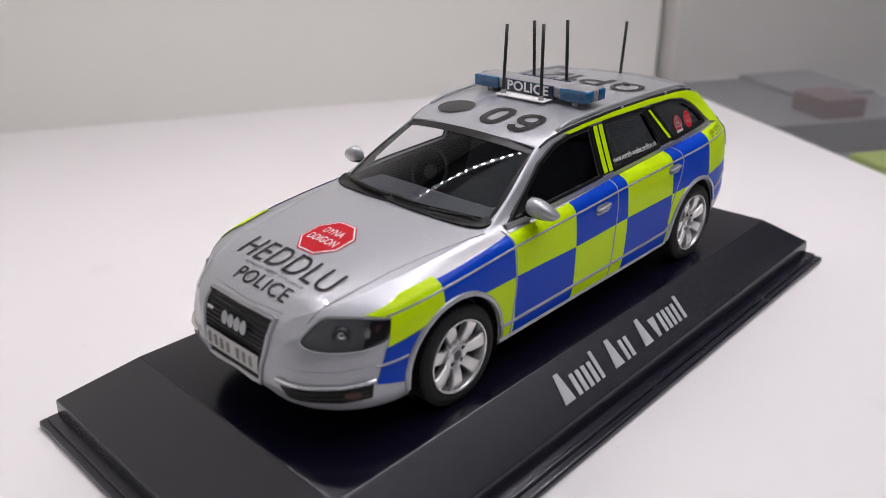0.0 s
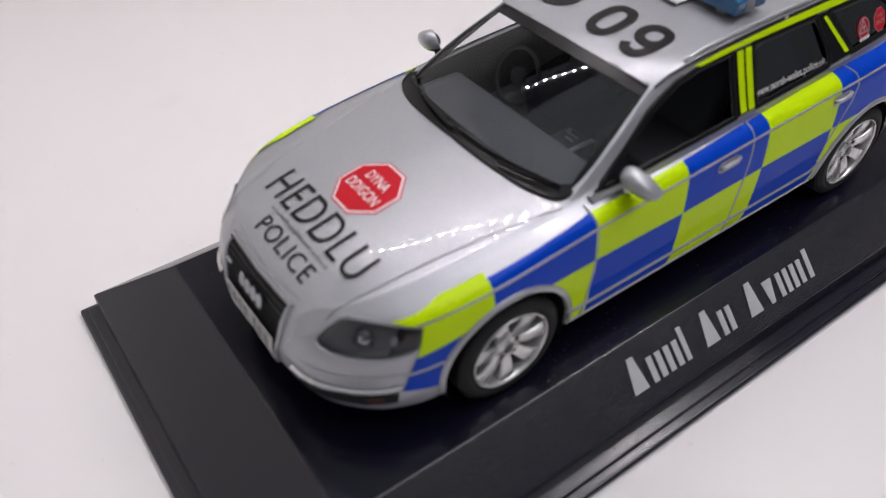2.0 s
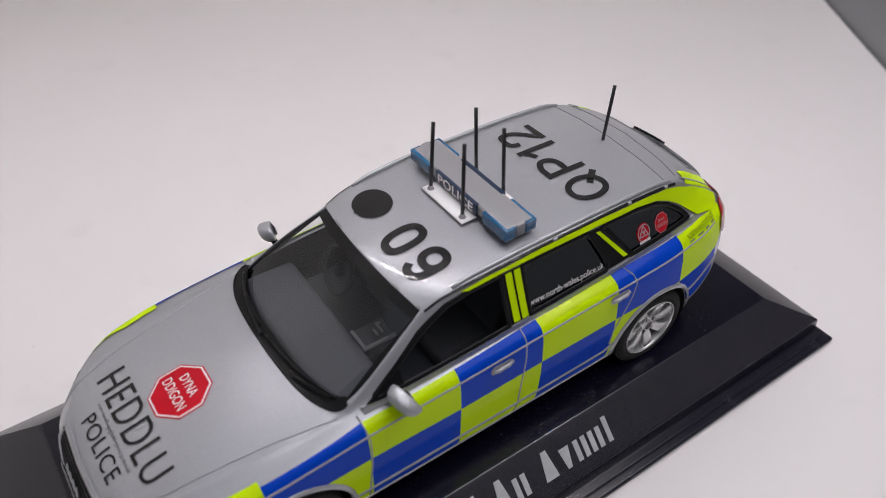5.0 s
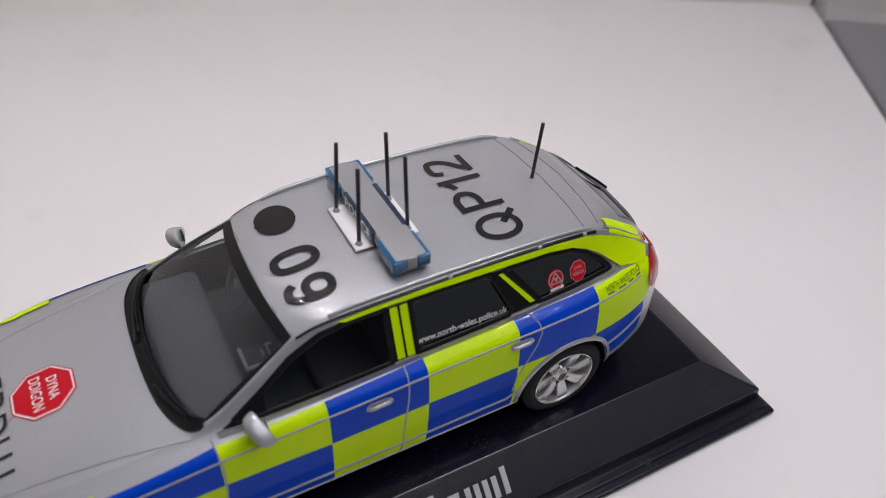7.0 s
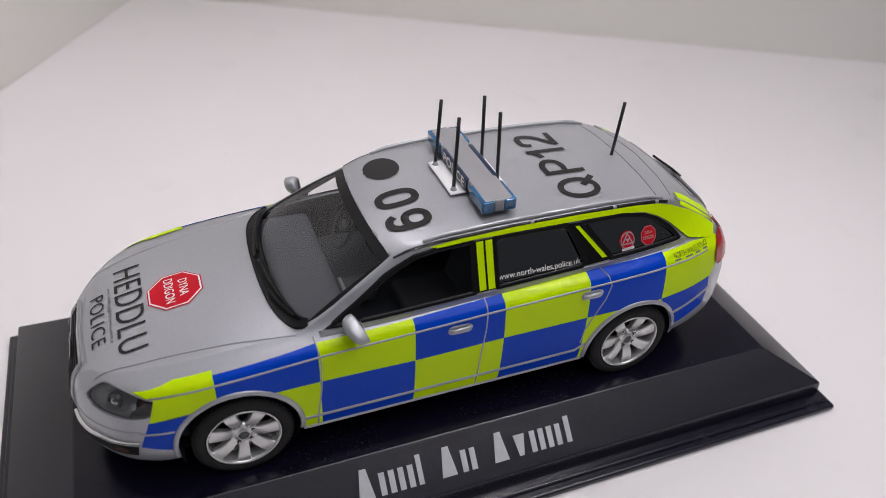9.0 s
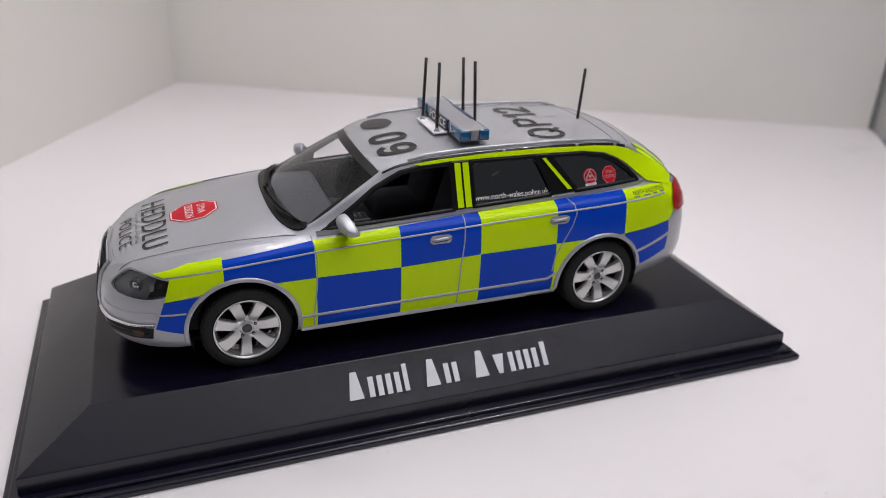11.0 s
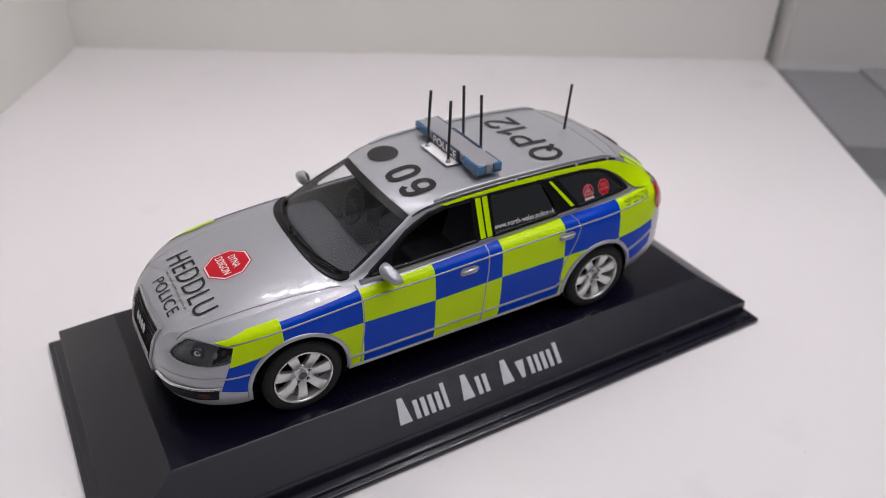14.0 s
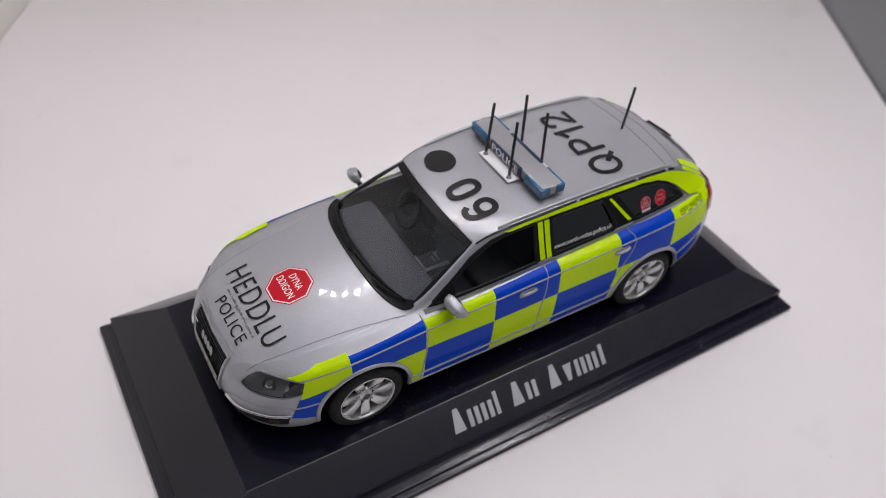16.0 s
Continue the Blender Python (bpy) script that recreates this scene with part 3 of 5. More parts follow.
def inside(p, poly):
    x, y = p
    odd = False
    for (x0, y0), (x1, y1) in zip(poly, poly[1:] + poly[:1]):
        if (y0 > y) != (y1 > y) and x < (x1 - x0) * (y - y0) / (y1 - y0) + x0:
            odd = not odd
    return odd


def cut_region(bm, view, poly, facing=0.15, take=True):
    """Cuts an outline into the shell; returns the piece as a bmesh of its own and leaves a hole."""
    lo = [min(p[k] for p in poly) - 0.12 for k in (0, 1)]
    hi = [max(p[k] for p in poly) + 0.12 for k in (0, 1)]

    def near(f):
        c = f.calc_center_median()
        a, b = view.flat(c)
        return lo[0] < a < hi[0] and lo[1] < b < hi[1] and view.good(c) and f.normal.dot(view.way) < -facing

    for (a0, b0), (a1, b1) in zip(poly, poly[1:] + poly[:1]):
        bm.normal_update()
        box2 = (min(a0, a1) - 0.06, max(a0, a1) + 0.06, min(b0, b1) - 0.06, max(b0, b1) + 0.06)
        fs = []
        for f in bm.faces:
            if near(f):
                pts = [view.flat(v.co) for v in f.verts]
                if (max(p[0] for p in pts) > box2[0] and min(p[0] for p in pts) < box2[1]
                        and max(p[1] for p in pts) > box2[2] and min(p[1] for p in pts) < box2[3]):
                    fs.append(f)
        geom = list({v for f in fs for v in f.verts}) + list({e for f in fs for e in f.edges}) + fs
        edge = view.u * (a1 - a0) + view.v * (b1 - b0)
        bmesh.ops.bisect_plane(bm, geom=geom, dist=1e-5, plane_co=view.u * a0 + view.v * b0, plane_no=edge.cross(view.way).normalized())
    bm.normal_update()
    gone = [f for f in bm.faces if near(f) and inside(view.flat(f.calc_center_median()), poly)]
    piece = bmesh.new()
    if take:
        seen = {}
        for f in gone:
            for v in f.verts:
                if v not in seen:
                    seen[v] = piece.verts.new(v.co)
            piece.faces.new([seen[v] for v in f.verts])
    bmesh.ops.delete(bm, geom=gone, context="FACES")
    return piece


def grid_cut(bm, step):
    for axis in (0, 1):
        vals = [v.co[axis] for v in bm.verts]
        k = math.floor(min(vals) / step) + 1
        while k * step < max(vals) - 1e-6:
            co, no = [0, 0, 0], [0, 0, 0]
            co[axis], no[axis] = k * step, 1
            bmesh.ops.bisect_plane(bm, geom=bm.verts[:] + bm.edges[:] + bm.faces[:], dist=1e-6, plane_co=co, plane_no=no)
            k += 1
    bmesh.ops.triangulate(bm, faces=[f for f in bm.faces if len(f.verts) > 4])


def press(bm, view, off):
    """Lays a flat bmesh (its x, y along the view's axes) on the shell; what misses it is dropped."""
    lost = []
    for v in bm.verts:
        p = view.lay(v.co.x, v.co.y, off)
        if p is None:
            lost.append(v)
        else:
            v.co = p
    bmesh.ops.delete(bm, geom=lost, context="VERTS")
    long = [f for f in bm.faces if max(e.calc_length() for e in f.edges) > 0.25]
    bmesh.ops.delete(bm, geom=long, context="FACES")
    bm.normal_update()
    back = [f for f in bm.faces if f.normal.dot(view.way) > 0]
    bmesh.ops.reverse_faces(bm, faces=back)
    return bm


def patch(view, poly, off=0.004, step=0.03):
    bm = bmesh.new()
    bm.faces.new([bm.verts.new((a, b, 0)) for a, b in poly])
    grid_cut(bm, step)
    return press(bm, view, off)


def ribbon(view, pts, width, off=0.006, crown=0.004, step=0.02, closed=False):
    """A slightly raised strip along a line on the shell."""
    pts = [Vector((*p, 0)) for p in pts]
    if closed:
        pts.append(pts[0])
    dense = [pts[0]]
    for p, q in zip(pts, pts[1:]):
        n = max(1, int((q - p).length / step))
        dense += [p.lerp(q, (k + 1) / n) for k in range(n)]
    bm = bmesh.new()
    rows = []
    n = len(dense)
    for i, p in enumerate(dense):
        if closed:
            d0, d1 = dense[(i - 1) % (n - 1)], dense[(i + 1) % (n - 1)]
        else:
            d0, d1 = dense[max(i - 1, 0)], dense[min(i + 1, n - 1)]
        d = (d1 - d0).normalized()
        side = Vector((-d.y, d.x, 0)) * width / 2
        row = []
        for k, h in ((-1, 0.0), (-0.6, crown), (0.6, crown), (1, 0.0)):
            q = view.lay(*(p + side * k).xy, off * (0.3 if h == 0 else 1) + h)
            row.append(bm.verts.new(q) if q is not None else None)
        rows.append(row)
    for a, b in zip(rows, rows[1:]):
        for k in range(3):
            vs = (a[k], a[k + 1], b[k + 1], b[k])
            if None not in vs and (vs[0].co - vs[3].co).length < 0.2:
                bm.faces.new(vs)
    bm.normal_update()
    bmesh.ops.reverse_faces(bm, faces=[f for f in bm.faces if f.normal.dot(view.way) > 0])
    return bm


def letters(body, size, spacing=1.0, thin=0.0, wide=1.0, width=0.0):
    """Flat lettering with the built-in font, as a bmesh centred on the origin; size: the height of capitals."""
    cu = bpy.data.curves.new("lettering", "FONT")
    cu.body, cu.align_x, cu.fill_mode, cu.offset = body, "LEFT", "FRONT", thin
    cu.space_character, cu.resolution_u = spacing, 8
    ob = bpy.data.objects.new("lettering", cu)
    scene.collection.objects.link(ob)
    me = bpy.data.meshes.new_from_object(ob.evaluated_get(bpy.context.evaluated_depsgraph_get()))
    bpy.data.objects.remove(ob)
    bpy.data.curves.remove(cu)
    bm = bmesh.new()
    bm.from_mesh(me)
    bpy.data.meshes.remove(me)
    xs, ys = [v.co.x for v in bm.verts], [v.co.y for v in bm.verts]
    k = size / (max(ys) - min(ys))
    if width:
        wide = width / (k * (max(xs) - min(xs)))
    bm.transform(Matrix.Diagonal((k * wide, k, 1, 1)) @ Matrix.Translation((-(max(xs) + min(xs)) / 2, -(max(ys) + min(ys)) / 2, 0)))
    return bm


def place(bm, across, up, at):
    """Turns flat lettering into a view's axes: across and up are 2D directions, at its centre."""
    m = Matrix(((across[0], up[0], 0, at[0]), (across[1], up[1], 0, at[1]), (0, 0, 1, 0), (0, 0, 0, 1)))
    bm.transform(m)
    return bm


def circle(a, b, r, n=32, r2=None, turn=0.0):
    return [(a + r * math.cos(turn + k * math.tau / n), b + (r2 or r) * math.sin(turn + k * math.tau / n)) for k in range(n)]


def smooth(pts, n=4, closed=True):
    """A rounded outline through the points."""
    out, m = [], len(pts)
    for i in range(m if closed else m - 1):
        p0, p1, p2, p3 = (Vector(pts[(i + k) % m] if closed else pts[min(max(i + k, 0), m - 1)]) for k in (-1, 0, 1, 2))
        for k in range(n):
            t = k / n
            out.append(tuple(0.5 * (2 * p1 + (p2 - p0) * t + (2 * p0 - 5 * p1 + 4 * p2 - p3) * t * t + (3 * p1 - p0 - 3 * p2 + p3) * t ** 3)))
    if not closed:
        out.append(tuple(pts[-1]))
    return out


def screen_point(u, v, off=0.0):
    """A point of the windscreen, curved across and slightly upwards; u from side to side, v from the cowl to the roof."""
    mid = Vector((-1.100, 0, 0.998)).lerp(Vector((-0.440, 0, 1.336)), v)
    rim = Vector((-0.945, 0.70, 0.938)).lerp(Vector((-0.365, 0.600, 1.277)), v)
    rise = 0.075 * v * (1 - v)
    return Vector((mid.x + (rim.x - mid.x) * abs(u) ** 2.2 - 0.45 * (rise + off), rim.y * u, mid.z + (rim.z - mid.z) * abs(u) ** 2.2 + 0.9 * (rise + off) - 0.008))


def windscreen_pane(border=False):
    """A smooth pane, or the black printed border on it."""
    bm = bmesh.new()
    us, vs = np.linspace(-1, 1, 81), np.linspace(-0.03, 1.06, 55)
    rows = [[bm.verts.new(screen_point(u, v, 0.004 if border else 0.0)) for u in us] for v in vs]
    for j in range(54):
        for k in range(80):
            u, v = (us[k] + us[k + 1]) / 2, (vs[j] + vs[j + 1]) / 2
            if not border or abs(u) > 0.945 or v > 0.965 or v < 0.07:
                bm.faces.new((rows[j][k], rows[j + 1][k], rows[j + 1][k + 1], rows[j][k + 1]))
    bmesh.ops.delete(bm, geom=[v for v in bm.verts if not v.link_faces], context="VERTS")
    bm.normal_update()
    bmesh.ops.reverse_faces(bm, faces=[f for f in bm.faces if f.normal.z < 0])
    return bm


car = thing("model_car", 0, 0, 0, "silver police estate model with lime and blue checks on black plinth", "model car")

# windows and openings, as outlines on the side (x, z), from above (x, y) or from the front
WIN_F = [(-0.78, 0.968), (0.18, 1.012), (0.185, 1.340), (-0.05, 1.330), (-0.20, 1.300), (-0.40, 1.205), (-0.60, 1.075)]
WIN_R = [(0.345, 1.020), (0.98, 1.045), (1.01, 1.085), (0.88, 1.333), (0.345, 1.338)]
WIN_D = [(1.21, 1.058), (1.80, 1.080), (1.72, 1.16), (1.61, 1.238), (1.49, 1.290), (1.30, 1.322), (0.99, 1.330)]
SCREEN_LINE = [(-0.93, -0.675), (-0.975, -0.625), (-1.04, -0.45), (-1.08, -0.2), (-1.09, 0.0), (-1.08, 0.2), (-1.04, 0.45), (-0.975, 0.625), (-0.93, 0.675),
               (-0.75, 0.664), (-0.50, 0.612), (-0.36, 0.578), (-0.352, 0.555), (-0.375, 0.40), (-0.398, 0.20), (-0.405, 0.0), (-0.398, -0.20), (-0.375, -0.40), (-0.352, -0.555), (-0.36, -0.578), (-0.50, -0.612), (-0.75, -0.664)]
SCREEN_LINE = smooth(SCREEN_LINE, 2)
REAR_LINE = [(2.05, -0.42), (2.05, 0.42), (2.27, 0.38), (2.27, -0.38)]
LAMP = [(-1.120, 0.640), (-1.09, 0.690), (-1.03, 0.742), (-0.97, 0.768), (-0.80, 0.768), (-0.66, 0.752), (-0.605, 0.742), (-0.618, 0.705), (-0.645, 0.640), (-0.70, 0.618), (-0.80, 0.605), (-0.95, 0.603), (-1.06, 0.612)]
LAMP = smooth(LAMP, 2)
GRILLE = smooth([(-0.285, 0.715), (0.0, 0.718), (0.285, 0.715), (0.310, 0.695), (0.312, 0.60), (0.262, 0.365), (0.235, 0.340), (0.0, 0.338), (-0.235, 0.340), (-0.262, 0.365), (-0.312, 0.60), (-0.310, 0.695)], 2)


def arch_outline(cx):
    r = ARCHES[cx]
    pts = [(cx + r * math.cos(a), ARCH_Z + r * math.sin(a)) for a in np.linspace(math.pi + 0.2, -0.2, 30)]
    return [(pts[0][0], 0.05)] + pts + [(pts[-1][0], 0.05)]


body_bm = whole
panes = []
for view, s in SIDES:
    for outline in (WIN_F, WIN_R, WIN_D):
        panes.append((outline, s, cut_region(body_bm, view, outline)))
    for cx in WHEELS:
        cut_region(body_bm, NEAR_CUT if s < 0 else FAR_CUT, arch_outline(cx), 0.02, False).free()
screen_bm = cut_region(body_bm, ABOVE, SCREEN_LINE)
rear_bm = cut_region(body_bm, ABOVE, REAR_LINE)
lamp_bm = [cut_region(body_bm, v, LAMP) for v in (CORN_N, CORN_F)]

body_bm.normal_update()
for f in body_bm.faces:
    if f.normal.z < -0.6 and f.calc_center_median().z < 0.4:
        f.material_index = 1          # black underside
body = part("body", body_bm, [SILVER, INSIDE], car, "silver metallic body shell", angle=50)
solid = body.modifiers.new("thickness", "SOLIDIFY")
solid.thickness, solid.offset, solid.material_offset = 0.022 * U, -1, 1

for outline, s, bm in panes:
    if outline is WIN_F:
        bm.free()                     # the front door windows stand open
        continue
    bm.transform(Matrix.Translation((0, -s * 0.012, 0)))
    part("side_window", bm, *((PANE, car, "dark tinted side glass") if outline is WIN_R else (QUARTER, car, "smoky grey quarter glass")))
screen_bm.free()
screen_bm = windscreen_pane()
part("windscreen", screen_bm, SCREEN, car, "grey tinted windscreen glass")
rear_bm.transform(Matrix.Translation((-0.004, 0, -0.010)))
part("rear_window", rear_bm, PANE, car, "dark tailgate glass")

# black frames and trim
for view, s in SIDES:
    for outline in (WIN_F, WIN_R, WIN_D):
        part("window_frame", ribbon(view, outline, 0.034, 0.005, 0.003, closed=True), TRIM, car, "black window seal")
    inner = [(0.375, 1.045), (0.955, 1.068), (0.975, 1.095), (0.865, 1.310), (0.375, 1.315)]
    part("glass_line", ribbon(view, smooth(inner, 3), 0.004, 0.002, 0.001, closed=True), LAMP_GREY, car, "thin grey line round the rear door glass")
    part("pillar_trim", patch(view, [(0.17, 1.012), (0.36, 1.02), (0.36, 1.345), (0.17, 1.342)], 0.006), TRIM, car, "black centre pillar cover")
    part("pillar_trim", patch(view, [(1.00, 1.045), (1.24, 1.055), (1.02, 1.338), (0.86, 1.342)], 0.006), TRIM, car, "black rear pillar cover")
    part("mirror_panel", patch(view, [(-0.86, 0.945), (-0.58, 0.965), (-0.58, 1.075)], 0.007), TRIM, car, "black triangular mirror mount")
    part("sill_moulding", ribbon(view, [(-0.86, 0.945), (0.2, 0.993), (1.0, 1.022), (1.80, 1.058), (1.85, 1.066)], 0.026, 0.006, 0.010), SILVER_TRIM, car, "silver strip under the windows")
part("windscreen_frame", windscreen_pane(True), TRIM, car, "black printed windscreen edge")
outer = smooth([(-0.915, -0.688), (-0.955, -0.692), (-1.02, -0.640), (-1.085, -0.50), (-1.118, -0.30), (-1.130, 0.0), (-1.118, 0.30), (-1.085, 0.50), (-1.02, 0.640), (-0.955, 0.692), (-0.915, 0.688)], 5, False)
inner = smooth([(-0.90, 0.655), (-0.955, 0.59), (-1.01, 0.42), (-1.04, 0.2), (-1.05, 0.0), (-1.04, -0.2), (-1.01, -0.42), (-0.955, -0.59), (-0.90, -0.655)], 5, False)
part("cowl", patch(ABOVE, outer + inner, 0.008, 0.02), TRIM, car, "black wiper cowl")
part("cowl_edge", ribbon(ABOVE, outer, 0.012, 0.010, 0.004), TRIM, car, "thin raised edge of the cowl")
part("rear_window_frame", ribbon(ABOVE, REAR_LINE, 0.022, 0.004, 0.002, closed=True), SEAM, car, "black rear window edge")

# ---- lime and blue checks ----
def mid_z(x):
    return float(np.interp(x, [-0.9, -0.27, 0.36, 1.0, 1.62], [0.664, 0.662, 0.684, 0.69, 0.695]))


def top_z(x):
    return float(np.interp(x, [-1.97, -1.5, -0.9, 0.3, 1.0, 1.62, 2.1], [0.785, 0.855, 0.918, 0.982, 1.01, 1.03, 1.04]))


def low_z(x):
    return float(np.interp(x, [-0.9, 1.0], [0.255, 0.265]))


EDGES = [-1.53, -0.90, -0.27, 0.36, 1.00, 1.62]
for view, s in SIDES:
    for k, (x0, x1) in enumerate(zip(EDGES, EDGES[1:])):
        up, down = (BLUE, YELLOW) if k % 2 == 0 else (YELLOW, BLUE)
        upper = [(x0, mid_z(x0)), (x1, mid_z(x1)), (x1, top_z(x1)), (x0, top_z(x0))]
        lower = [(x0 if k else -1.22, low_z(x0)), (x1 if k < 4 else 1.62, low_z(x1)), (x1, mid_z(x1)), (x0 if k else -1.22, mid_z(x0))]
        part("check_panel", patch(view, upper, 0.006, 0.014), up, car, "lime yellow foil check" if up is YELLOW else "blue foil check")
        part("check_panel", patch(view, lower), down, car, "lime yellow foil check" if down is YELLOW else "blue foil check")
    part("check_panel", patch(view, [(-1.93, 0.60), (-1.60, 0.66), (-1.53, 0.72), (-1.53, 0.858), (-1.75, 0.83), (-1.99, 0.775), (-1.88, 0.755)], 0.008, 0.014), YELLOW, car, "lime yellow foil check")
    part("check_panel", patch(view, [(-2.01, 0.395), (-1.81, 0.345), (-1.80, 0.42), (-1.68, 0.63), (-1.935, 0.597)]), BLUE, car, "blue foil check")
    part("check_panel", patch(view, [(1.62, 0.695), (2.10, 0.72), (2.16, 0.80), (2.17, 0.90), (2.17, 1.00), (2.10, 1.015), (1.90, 1.035), (1.62, 1.025)], 0.006, 0.014), YELLOW, car, "lime yellow foil check")
    part("check_panel", patch(view, [(1.62, 0.69), (1.72, 0.56), (1.78, 0.43), (1.80, 0.375), (2.10, 0.46), (2.12, 0.60), (2.10, 0.715)]), BLUE, car, "blue foil check")
    # roof edge band and rear pillar
    band = [(-0.10, 1.350), (0.1, 1.372), (0.5, 1.388), (1.0, 1.388), (1.4, 1.372), (1.60, 1.352), (1.72, 1.318), (1.90, 1.235), (2.05, 1.14), (2.17, 1.05), (2.12, 1.00),
            (1.88, 1.06), (1.80, 1.125), (1.70, 1.21), (1.60, 1.27), (1.49, 1.315), (1.3, 1.343), (1.0, 1.352), (0.5, 1.357), (0.2, 1.355), (-0.05, 1.338)]
    part("roof_edge_band", patch(view, band, 0.012, 0.02), YELLOW, car, "lime yellow foil band along the roof edge")
    for x0 in (0.212, 0.276):
        part("pillar_stripe", patch(view, [(x0, 1.022), (x0 + 0.048, 1.024), (x0 + 0.048, 1.338), (x0, 1.338)], 0.011), YELLOW, car, "lime yellow foil stripe")
    part("pillar_stripe", patch(view, [(1.135, 1.075), (1.175, 1.075), (0.965, 1.318), (0.935, 1.318)], 0.011), YELLOW, car, "lime yellow foil stripe")
    # silver lines and gaps
    part("swage_line", ribbon(view, [(-1.90, 0.762), (-1.5, 0.81), (-0.9, 0.855), (-0.28, 0.888), (0.3, 0.915), (1.0, 0.94), (1.6, 0.955), (2.03, 0.96)], 0.017, 0.006, 0.003), LINE, car, "thin silver line along the flank")
    part("sill_strip", ribbon(view, [(-1.035, 0.356), (-0.99, 0.358), (0.0, 0.372), (0.95, 0.383), (1.03, 0.43)], 0.026, 0.006, 0.005), LINE, car, "silver rubbing strip low on the doors")
    part("bumper_strip", ribbon(view, [(-2.0, 0.50), (-1.80, 0.505)], 0.017, 0.006, 0.003), LINE, car, "silver line on the bumper")
    part("bumper_strip", ribbon(view, [(1.76, 0.505), (2.13, 0.600)], 0.030, 0.006, 0.004), LINE, car, "silver line on the bumper")
    part("door_gap", ribbon(view, [(-0.90, 0.935), (-0.885, 0.8), (-0.895, 0.6), (-0.925, 0.36), (-0.925, 0.27)], 0.013, 0.007, 0.002), LINE, car)
    part("door_gap", ribbon(view, [(0.235, 1.0), (0.225, 0.8), (0.20, 0.6), (0.185, 0.28)], 0.013, 0.007, 0.002), LINE, car)
    part("door_gap", ribbon(view, [(1.10, 1.03), (1.15, 0.98), (1.165, 0.92), (1.13, 0.82), (1.06, 0.70), (1.0, 0.58), (0.985, 0.45)], 0.012, 0.007, 0.002), LINE, car)
    for cx in WHEELS:
        arc = [(cx + (ARCHES[cx] + 0.015) * math.cos(a), ARCH_Z + (ARCHES[cx] + 0.015) * math.sin(a)) for a in np.linspace(math.pi + 0.1, -0.1, 40)]
        part("arch_lip", ribbon(view, arc, 0.038, 0.009, 0.009), SILVER, car, "rolled silver wheel arch lip")
    part("sill", ribbon(view, [(-1.02, 0.242), (0.0, 0.248), (1.04, 0.252)], 0.045, 0.004, 0.01), SILVER, car, "silver door sill")

# ---- wheels ----
def wheel(cx, s, spin):
    """A seven-spoke wheel; its outer face looks along s."""
    face = s * 0.886
    m = Matrix.Translation((cx + (0.016 if cx < 0 else 0.010), face, HUB_Z)) @ Matrix.Rotation(radians(-90 if s > 0 else 90), 4, "X") @ Matrix.Rotation(spin, 4, "Z")
    ty = bmesh.new()
    prof = [(0.232, -0.200), (0.252, -0.210), (0.300, -0.206), (0.312, -0.192), (0.315, -0.17), (0.3155, -0.11), (0.315, -0.045), (0.310, -0.022), (0.300, -0.010),
            (0.296, -0.011), (0.292, -0.006), (0.268, 0.001), (0.248, -0.003), (0.243, -0.008), (0.234, -0.016)]
    lathe(ty, prof, m, 72, closed=True)
    root = part("wheel", ty, RUBBER, car, "black rubber tyre on a seven-spoke alloy wheel")
    tr = bmesh.new()
    for k in range(60):
        for a, b in ((-0.190, -0.145), (-0.135, -0.080), (-0.070, -0.024)):
            g = bmesh.new()
            box(g, 0.3135, 0.3205, -0.0108, 0.0108, a, b)
            g.transform(m @ Matrix.Rotation((k + (0.5 if a < -0.15 else 0)) * math.tau / 60, 4, "Z") @ Matrix.Rotation(0.25, 4, "X"))
            me = bpy.data.meshes.new("tmp")
            g.to_mesh(me)
            g.free()
            tr.from_mesh(me)
            bpy.data.meshes.remove(me)
    part("tread", tr, RUBBER, root, smooth=False)
    rim = bmesh.new()
    lathe(rim, [(0.235, -0.012), (0.238, -0.005), (0.234, 0.000), (0.226, -0.002), (0.221, -0.012), (0.214, -0.05), (0.207, -0.15), (0.20, -0.15), (0.206, -0.05), (0.212, -0.02)], m, 72)
    part("rim", rim, ALLOY, root, "silver alloy rim")
    for k in range(7):
        sp = bmesh.new()
        t = Matrix.Rotation(k * math.tau / 7, 4, "Z")
        outline = [(0.060, 0.034), (0.085, 0.034), (0.115, 0.036), (0.17, 0.041), (0.205, 0.045), (0.224, 0.056)]
        zs = [-0.040, -0.030, -0.018, -0.010, -0.010, -0.014]
        top, low = [], []
        for (r, w), z in zip(outline, zs):
            top.append([sp.verts.new(m @ t @ Vector((r, q * w, z - d))) for q, d in ((-1, 0.012), (-0.88, 0.002), (-0.35, 0.0), (0.35, 0.0), (0.88, 0.002), (1, 0.012))])
            low.append([sp.verts.new(m @ t @ Vector((r, q * w, z - 0.045))) for q in (-1, 1)])
        for a, b in zip(top, top[1:]):
            for j in range(5):
                sp.faces.new((a[j], a[j + 1], b[j + 1], b[j]))
        for i in range(len(outline) - 1):
            sp.faces.new((top[i][0], top[i + 1][0], low[i + 1][0], low[i][0]))
            sp.faces.new((top[i + 1][5], top[i][5], low[i][1], low[i + 1][1]))
        bmesh.ops.recalc_face_normals(sp, faces=sp.faces)
        part("spoke", sp, ALLOY, root, angle=22)
    hub = bmesh.new()
    lathe(hub, [(0.034, -0.030), (0.036, -0.026), (0.042, -0.026), (0.050, -0.038), (0.066, -0.040), (0.082, -0.034), (0.092, -0.040), (0.098, -0.06)], m, 40)
